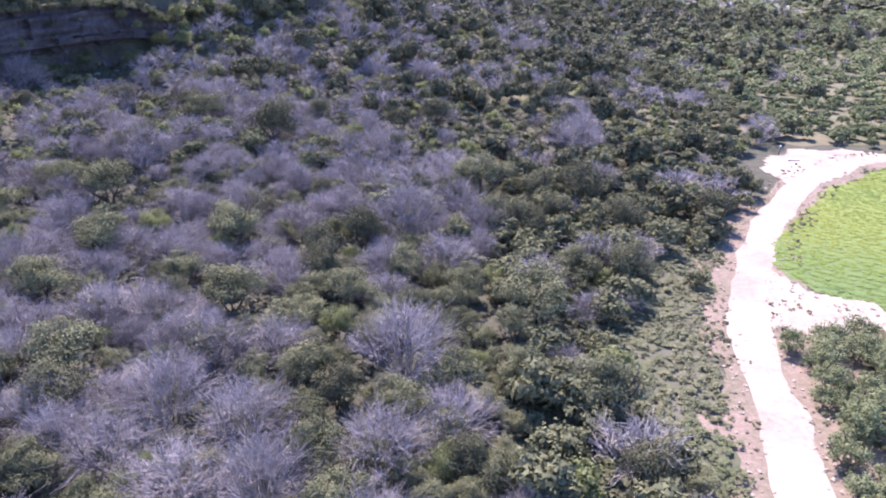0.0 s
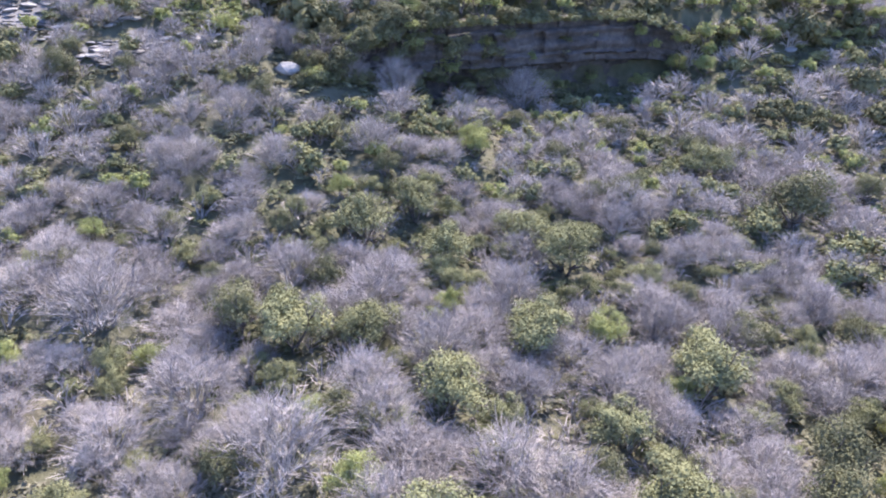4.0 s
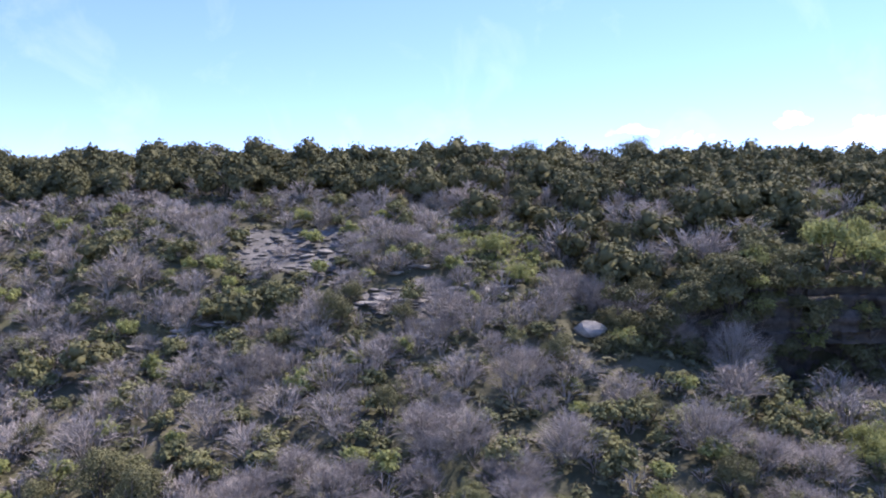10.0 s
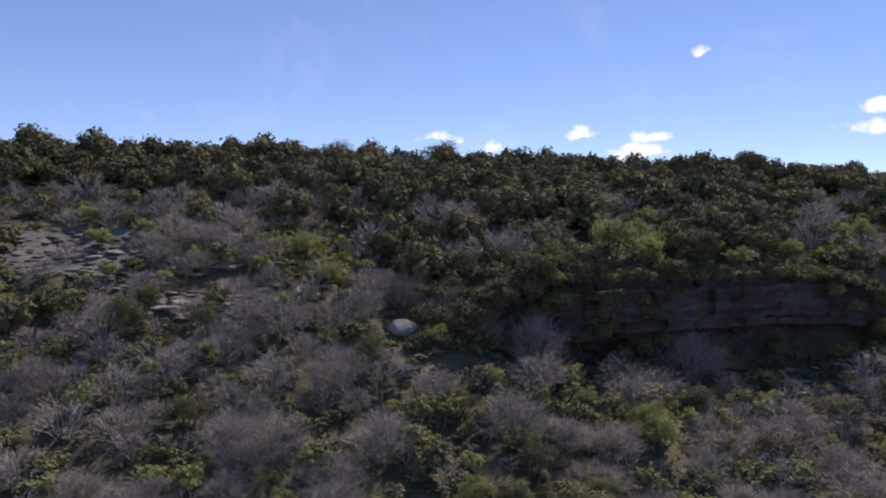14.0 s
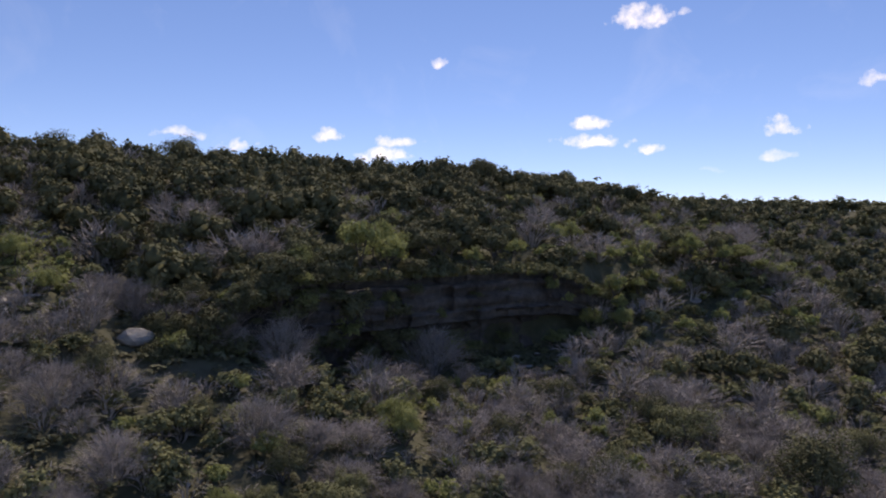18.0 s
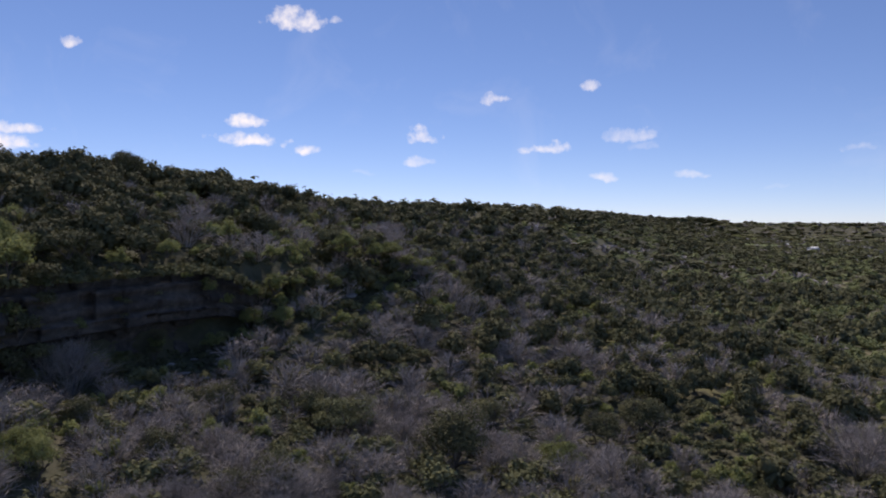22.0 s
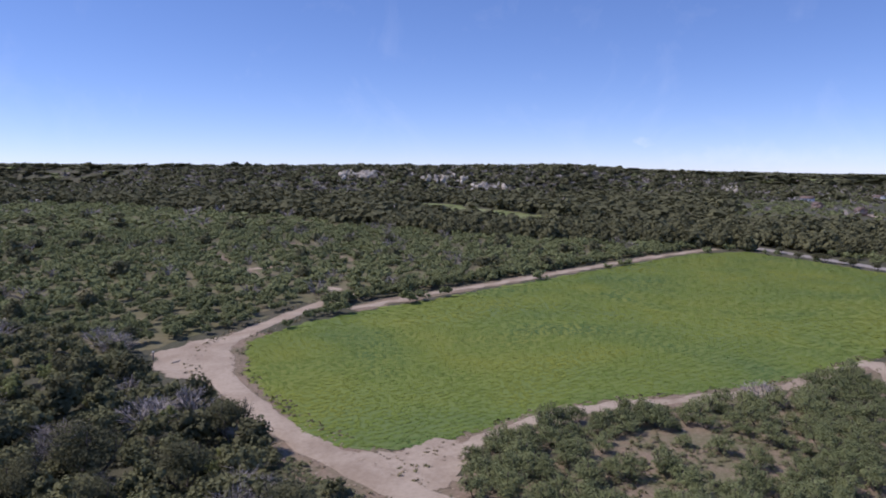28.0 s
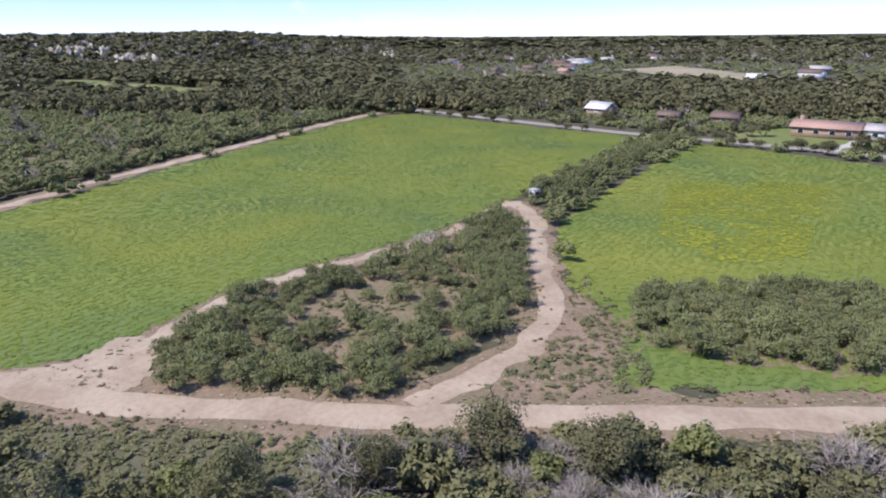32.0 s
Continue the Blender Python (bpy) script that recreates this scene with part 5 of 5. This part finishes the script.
    for h0, low, wide, count, size in ((-63.6, -0.65, 1.5, 52, 4.5), (-70.5, -1.0, 2.0, 34, 3.5), (-73.6, -1.6, 0.7, 20, 4), (-75.2, -1.7, 0.6, 8, 4), (-93.0, -1.5, 1.2, 16, 4), (-90.2, -1.1, 1.2, 9, 3)):
        for k in range(count):
            h = h0 + g.uniform(-wide, wide)
            rise = land(HUB[0] - reach * math.sin(radians(h)), HUB[1] + reach * math.cos(radians(h))) - 24.5 - reach * math.tan(radians(low + g.normal(0, 0.13)))
            r = reach[np.argmax(rise > 0)] if (rise > 0).any() else 700
            x, y = HUB[0] - r * math.sin(radians(h)), HUB[1] + r * math.cos(radians(h))
            w = size * g.uniform(0.5, 1.4)
            ob = tagged(new("rock_outcrop", pale[g.integers(0, 4)]), "bright limestone outcrop on the far wooded ridge", "rock outcrop", group="outcrops on the far ridge")
            ob.matrix_basis = pose(x, y, ground_at(x, y) + 1.0, 0, 0, g.uniform(0, 360)) @ Matrix.Diagonal((w, w * 0.8, g.uniform(9, 13), 1))


build_rocks()


# shrubs that cling to the cliff face and its brim
def cliff_shrubs():
    sets = [plant_models("cliff_shrub", M_YELLOW, "leaf", "yellow-green shrub clinging to the shaded cliff", "shrub"),
            plant_models("cliff_bush", M_LEAF, "leaf", "grey-green bush on the cliff's ledges", "bush"),
            plant_models("cliff_oak", M_OAK, "leaf", "dark small oak overhanging the cliff's brim", "oak tree")]
    g = np.random.default_rng(71)
    seen = [0, 0, 0]
    # bright shrubs that stand out on the face: heading, height of the foot, width, height
    bright = ((31.7, 21.6, 4.8, 5.6), (29.5, 20.6, 5.6, 4.8), (22.5, 20.8, 2.8, 2.8), (25.0, 15.6, 1.7, 1.9), (16.0, 17.4, 2.5, 2.9), (12.8, 16.4, 2.8, 3.0),
              (14.6, 16.0, 1.8, 2.4), (9.2, 17.2, 2.7, 2.6), (14.4, 23.0, 3.2, 3.2), (19.0, 21.8, 2.6, 2.4), (11.4, 10.4, 2.4, 2.8), (11.0, 20.8, 3.4, 2.6), (8.6, 21.4, 3.6, 2.6),
              (6.4, 16.4, 3.4, 3.4), (5.2, 10.0, 2.6, 3.4), (17.6, 19.2, 1.8, 1.6))
    for h, z, w, high in bright:
        r = cliff_radius(h) - 1.4 + 0.12 * (z - 10)
        x, y = HUB[0] - r * math.sin(radians(h)), HUB[1] + r * math.cos(radians(h))
        ob = sets[0][seen[0]] if seen[0] < 4 else copy_thing(sets[0][g.integers(0, 4)], pose(0, 0, 0))
        seen[0] += 1
        ob.matrix_basis = pose(x, y, z - 0.4, 0, 0, g.uniform(0, 360)) @ Matrix.Diagonal((w, w, high, 1))
    for k in range(540):
        h = g.uniform(26, 47) if k >= 510 else 8.0 + 0.33 * (k - 400) if k >= 400 else g.uniform(-4, 17) if k % 9 < 4 else g.uniform(13, 48)
        brim = g.uniform() < 0.5 or 400 <= k < 510
        u = g.uniform(0.85, 1.1) if brim else g.uniform(0, 0.9)
        z = 10.5 + 11.0 * u * min(1.0, 0.35 + 0.65 * max(0.0, min((h + 4) / 7, (46 - h) / 7)))
        r = cliff_radius(h) - 0.4 + 1.3 * u + (g.uniform(0, 5) if brim else 0)
        x, y = HUB[0] - r * math.sin(radians(h)), HUB[1] + r * math.cos(radians(h))
        z = max(z, ground_at(x, y))
        w = g.uniform(2.2, 4.6) if brim else g.uniform(1.4, 3.4)
        if k >= 510:
            u = g.uniform(0.1, 0.9)
            z, r, w, brim = 10.0 + 10.0 * u, cliff_radius(h) - 0.6, g.uniform(2.4, 4.4), True
            x, y = HUB[0] - r * math.sin(radians(h)), HUB[1] + r * math.cos(radians(h))
        elif k >= 400:
            z, r = 20.0 - 5.0 * max(0.0, (14 - h) / 6, (h - 38) / 8), cliff_radius(h) + g.uniform(-1.0, 2.6)
            x, y = HUB[0] - r * math.sin(radians(h)), HUB[1] + r * math.cos(radians(h))
        if any(abs(h - b[0]) < 1.6 and -3.0 < z - b[1] < 4.5 for b in bright):
            continue
        light = g.uniform() < (0.45 if h < 14 else 0.08)
        kind = 0 if light else (2 if brim or g.uniform() < 0.5 else 1)
        ob = sets[kind][seen[kind]] if seen[kind] < 4 else copy_thing(sets[kind][g.integers(0, 4)], pose(0, 0, 0))
        seen[kind] += 1
        ob.matrix_basis = pose(x, y, z - 0.6, 0, 0, g.uniform(0, 360)) @ Matrix.Diagonal((w, w, w * g.uniform(0.65, 0.95), 1))


cliff_shrubs()


def brim_cover():
    """Low growth on the bluff's upper edge."""
    g = np.random.default_rng(73)
    shrub = [leaf_crown(530 + s, 10, 90, 0.085, low=0.0, corners=3) for s in range(5)]
    heads = g.uniform(6, 47, 420)
    r = np.array([cliff_radius(h) for h in heads]) + g.uniform(-0.9, 4.2, 420)
    x, y = HUB[0] - r * np.sin(np.radians(heads)), HUB[1] + r * np.cos(np.radians(heads))
    end = np.clip(np.minimum((heads - 9.0) / 8.0, (46 - heads) / 9.0), 0, 1)
    z = np.maximum(land(x, y), 19.6 - 6.0 * (1 - end) ** 1.6)
    w = g.uniform(1.0, 2.4, 420)
    merged_many("brim_shrub", shrub, x, y, z - 0.15, w, w * g.uniform(0.6, 1.0, 420), 74, M_LEAF, "low grey-green shrubs along the cliff's upper edge", "shrubs")


brim_cover()


# ================= buildings and small things =================
def box(x0, x1, y0, y1, z0, z1):
    v = [(x, y, z) for z in (z0, z1) for y in (y0, y1) for x in (x0, x1)]
    return v, [(0, 2, 3, 1), (4, 5, 7, 6), (0, 1, 5, 4), (2, 6, 7, 3), (0, 4, 6, 2), (1, 3, 7, 5)]


def slab_roof(length, width, eave, rise, side, over=0.5, thick=0.18):
    """One sloping half of a gable roof, a real slab."""
    a, b = length / 2 + over, width / 2 + over
    drop = rise * over / (width / 2)
    v = []
    for z in (0, thick):
        v += [(-a, 0, eave + rise + z), (a, 0, eave + rise + z), (a, side * b, eave - drop + z), (-a, side * b, eave - drop + z)]
    f = [(0, 1, 2, 3), (7, 6, 5, 4), (0, 4, 5, 1), (1, 5, 6, 2), (2, 6, 7, 3), (3, 7, 4, 0)]
    return v, f if side < 0 else [q[::-1] for q in f]


def house(name, x, y, turn, length, width, eave, rise, wall_mat, roof_mat, label, windows=3, chimney=False, door=True, roof_label=""):
    base = tagged(new(name), label, "house" if "barn" not in name else "barn")
    for k, (x0, x1, y0, y1) in enumerate(((-length / 2, length / 2, -width / 2, -width / 2 + 0.25), (-length / 2, length / 2, width / 2 - 0.25, width / 2),
                                          (-length / 2, -length / 2 + 0.25, -width / 2 + 0.25, width / 2 - 0.25), (length / 2 - 0.25, length / 2, -width / 2 + 0.25, width / 2 - 0.25))):
        part("wall", *box(x0, x1, y0, y1, -0.3, eave), wall_mat, base)
    for side in (-1, 1):
        part("roof", *slab_roof(length, width, eave, rise, side), roof_mat, base, roof_label)
        gable = part("gable", [(side * (length / 2 - 0.02), -width / 2, eave), (side * (length / 2 - 0.02), width / 2, eave), (side * (length / 2 - 0.02), 0, eave + rise),
                               (side * (length / 2 - 0.22), -width / 2, eave), (side * (length / 2 - 0.22), width / 2, eave), (side * (length / 2 - 0.22), 0, eave + rise)],
                     [(0, 1, 2), (3, 5, 4)], wall_mat, base)
        for k in range(windows):
            wx = -length / 2 + length * (k + 0.6) / (windows + 0.2)
            yy = side * width / 2
            win = part("window", *box(wx - 0.65, wx + 0.65, yy - 0.06, yy + 0.06, 0.95, 2.05), M_WHITE, base, "white window frame")
            part("pane", *box(wx - 0.52, wx + 0.52, yy - 0.075, yy + 0.075, 1.08, 1.92), M_GLASS, win, "dark window glass")
    if door:
        part("door", *box(length * 0.08, length * 0.08 + 0.95, -width / 2 - 0.07, -width / 2 + 0.07, 0, 2.05), M_WOOD, base)
    if chimney:
        part("chimney", *box(length * 0.38, length * 0.38 + 0.8, -0.4, 0.4, eave, eave + rise + 1.0), M_BRICK, base)
    base.matrix_basis = pose(x, y, ground_at(x, y), 0, 0, turn)
    return base


house("ranch_house", 131.5, -84, 42, 14.5, 7.5, 2.5, 1.3, M_BRICK, M_RED_ROOF, "long low brick ranch house with a reddish roof", 4, True)
house("garage", 124.0, -91, 42, 4.6, 5.0, 2.6, 1.1, M_WHITE, M_CONCRETE, "white garage beside the ranch house", 1, False, False)
house("cottage", 156.5, -72, 45, 6.5, 5.5, 2.5, 1.2, M_BRICK, M_BROWN_ROOF, "small brown-roofed cottage behind trees", 1)
house("shed", 165.0, -60, 42, 5.5, 4.5, 2.4, 0.9, M_WOOD, M_BROWN_ROOF, "weathered wooden shed in a yard", 1)
house("barn", 182.5, -46, 32, 7.2, 5.2, 3.0, 1.6, M_BRICK, M_WHITE, "brick barn with a bright white metal roof", 1, roof_label="white metal roof")
for k, (x, y, turn, size, roof, wall) in enumerate(((545, -158, 20, 20, M_CONCRETE, M_WHITE), (560, -186, 70, 10, M_CONCRETE, M_WHITE), (418, -62, 10, 7, M_BROWN_ROOF, M_BRICK),
                                                    (436, -88, 60, 8, M_BROWN_ROOF, M_BRICK), (392, -98, 30, 7, M_RED_ROOF, M_BRICK), (480, -50, 15, 7, M_BROWN_ROOF, M_BRICK),
                                                    (450, -120, 50, 7, M_BROWN_ROOF, M_WHITE), (505, -130, 35, 12, M_BROWN_ROOF, M_BRICK), (301, -166, 55, 8, M_WHITE, M_WHITE),
                                                    (330, -215, 30, 12, M_BROWN_ROOF, M_WHITE), (360, -240, 75, 11, M_CONCRETE, M_BRICK), (610, -250, 30, 14, M_BROWN_ROOF, M_WHITE),
                                                    (640, -120, 20, 10, M_BROWN_ROOF, M_WHITE), (590, -60, 70, 9, M_BROWN_ROOF, M_WHITE), (361, 672, 25, 10, M_WHITE, M_WHITE), (403, 794, 50, 8, M_WHITE, M_BRICK))):
    house("town_house", x, y, turn, size, size * 0.6, 3.2, 1.6, wall, roof, ("pale" if wall is M_WHITE else "tan brick") + " house of the far-off settlement among trees", 2)

# driveway of the ranch house
ob, _ = strip("driveway", [(112, -71), (116, -75), (118, -80), (122, -85), (124, -88)], 3.2, 0.13, M_CONCRETE, 0.1, 5)
tagged(ob, "pale concrete driveway curving to the ranch house", "driveway", kind="structure")


def roadside_trees():
    made = plant_models("roadside_tree", M_OAK, "leaf", "rounded dark green tree beside the country road", "tree")
    g = np.random.default_rng(81)
    line = smooth_line(PAVED, 1.0)
    line = line[(line[:, 0] > 92) & (line[:, 0] < 290)]
    n = 0
    for k in range(0, len(line) - 1, 5):
        p, d = line[k], line[k + 1] - line[k]
        side = np.array([-d[1], d[0]]) / np.hypot(*d)
        for s in (1, 1, -1) if k % 10 else (1, -1, -1):
            if g.uniform() < (0.66 if s > 0 else 0.8):
                off = s * (g.uniform(5.5, 17) if s > 0 else g.uniform(4.2, 6.0))
                x, y = p + side * off + g.normal(0, 1.0, 2)
                if inside(np.array([x]), np.array([y]), FIELD_2)[0] or inside(np.array([x]), np.array([y]), FIELD_1)[0]:
                    continue
                if min(math.hypot(x - a, y - b) for a, b in ((131.5, -84), (122, -91), (156.5, -72), (184, -46), (126, -79))) < 9:
                    continue
                w = g.uniform(3.4, 6.4) if s > 0 else g.uniform(3.0, 5.0)
                ob = made[n] if n < 4 else copy_thing(made[g.integers(0, 4)], pose(0, 0, 0))
                ob.matrix_basis = pose(x, y, 0, 0, 0, g.uniform(0, 360)) @ Matrix.Diagonal((w, w, w * g.uniform(0.7, 0.95), 1))
                n += 1


roadside_trees()


def hunting_blind(x, y, turn):
    base = tagged(new("hunting_blind"), "small pale-roofed hunting blind on legs by the hedge", "hunting blind")
    cabin = part("cabin", *box(-0.75, 0.75, -0.75, 0.75, 1.3, 2.8), M_METAL, base, "pale grey metal cabin")
    for a, b in ((-0.78, -0.74), (0.74, 0.78)):
        part("window", *box(a, b, -0.45, 0.45, 2.0, 2.45), M_GLASS, cabin, "dark viewing slot")
        part("window", *box(-0.45, 0.45, a, b, 2.0, 2.45), M_GLASS, cabin, "dark viewing slot")
    part("roof", *box(-0.9, 0.9, -0.9, 0.9, 2.8, 2.92), M_CONCRETE, base, "flat pale roof")
    for sx in (-0.65, 0.65):
        for sy in (-0.65, 0.65):
            part("leg", *box(sx - 0.06, sx + 0.06, sy - 0.06, sy + 0.06, -0.1, 1.3), M_WOOD, base)
    base.matrix_basis = pose(x, y, 0, 0, 0, turn) @ Matrix.Diagonal((0.8, 0.8, 0.8, 1))


hunting_blind(77.0, 2.0, 25)


def post(x, y):
    base = tagged(new("marker_post"), "short pale wooden post at the road bend", "post")
    part("shaft", *box(-0.08, 0.08, -0.08, 0.08, -0.1, 1.25), M_WOOD, base)
    part("cap", *box(-0.11, 0.11, -0.11, 0.11, 1.25, 1.33), M_WHITE, base)
    base.matrix_basis = pose(x, y, 0, 0, 0, 20)


post(47.2, 92.2)


def log(x, y, turn, length, r, label, bent=0.12):
    """A fallen bleached trunk lying on the ground."""
    g = np.random.default_rng(int(abs(x * 10)))
    pieces, a = [], np.array([-length / 2, 0, r])
    for k in range(6):
        b = a + np.array([length / 6, g.normal(0, bent), 0])
        pieces.append(tube(a, b, r * (1 - k * 0.12), r * (1 - (k + 1) * 0.12), 7))
        a = b
    ob = tagged(new("fallen_log", mesh_of("fallen_log", *joined(pieces), M_BARE, True)), label, "log", group="fallen logs")
    ob.matrix_basis = pose(x, y, ground_at(x, y), 0, 0, turn)


log(47.9, 89.3, 10, 1.6, 0.12, "short dark log lying on the bare bend")
log(11.0, 50.4, 62, 4.5, 0.15, "pale fallen trunk among roadside weeds")
log(9.2, 46.8, 70, 2.8, 0.1, "pale fallen trunk among roadside weeds")
log(16.5, 58.0, 40, 2.4, 0.1, "bleached branch on the road's edge")
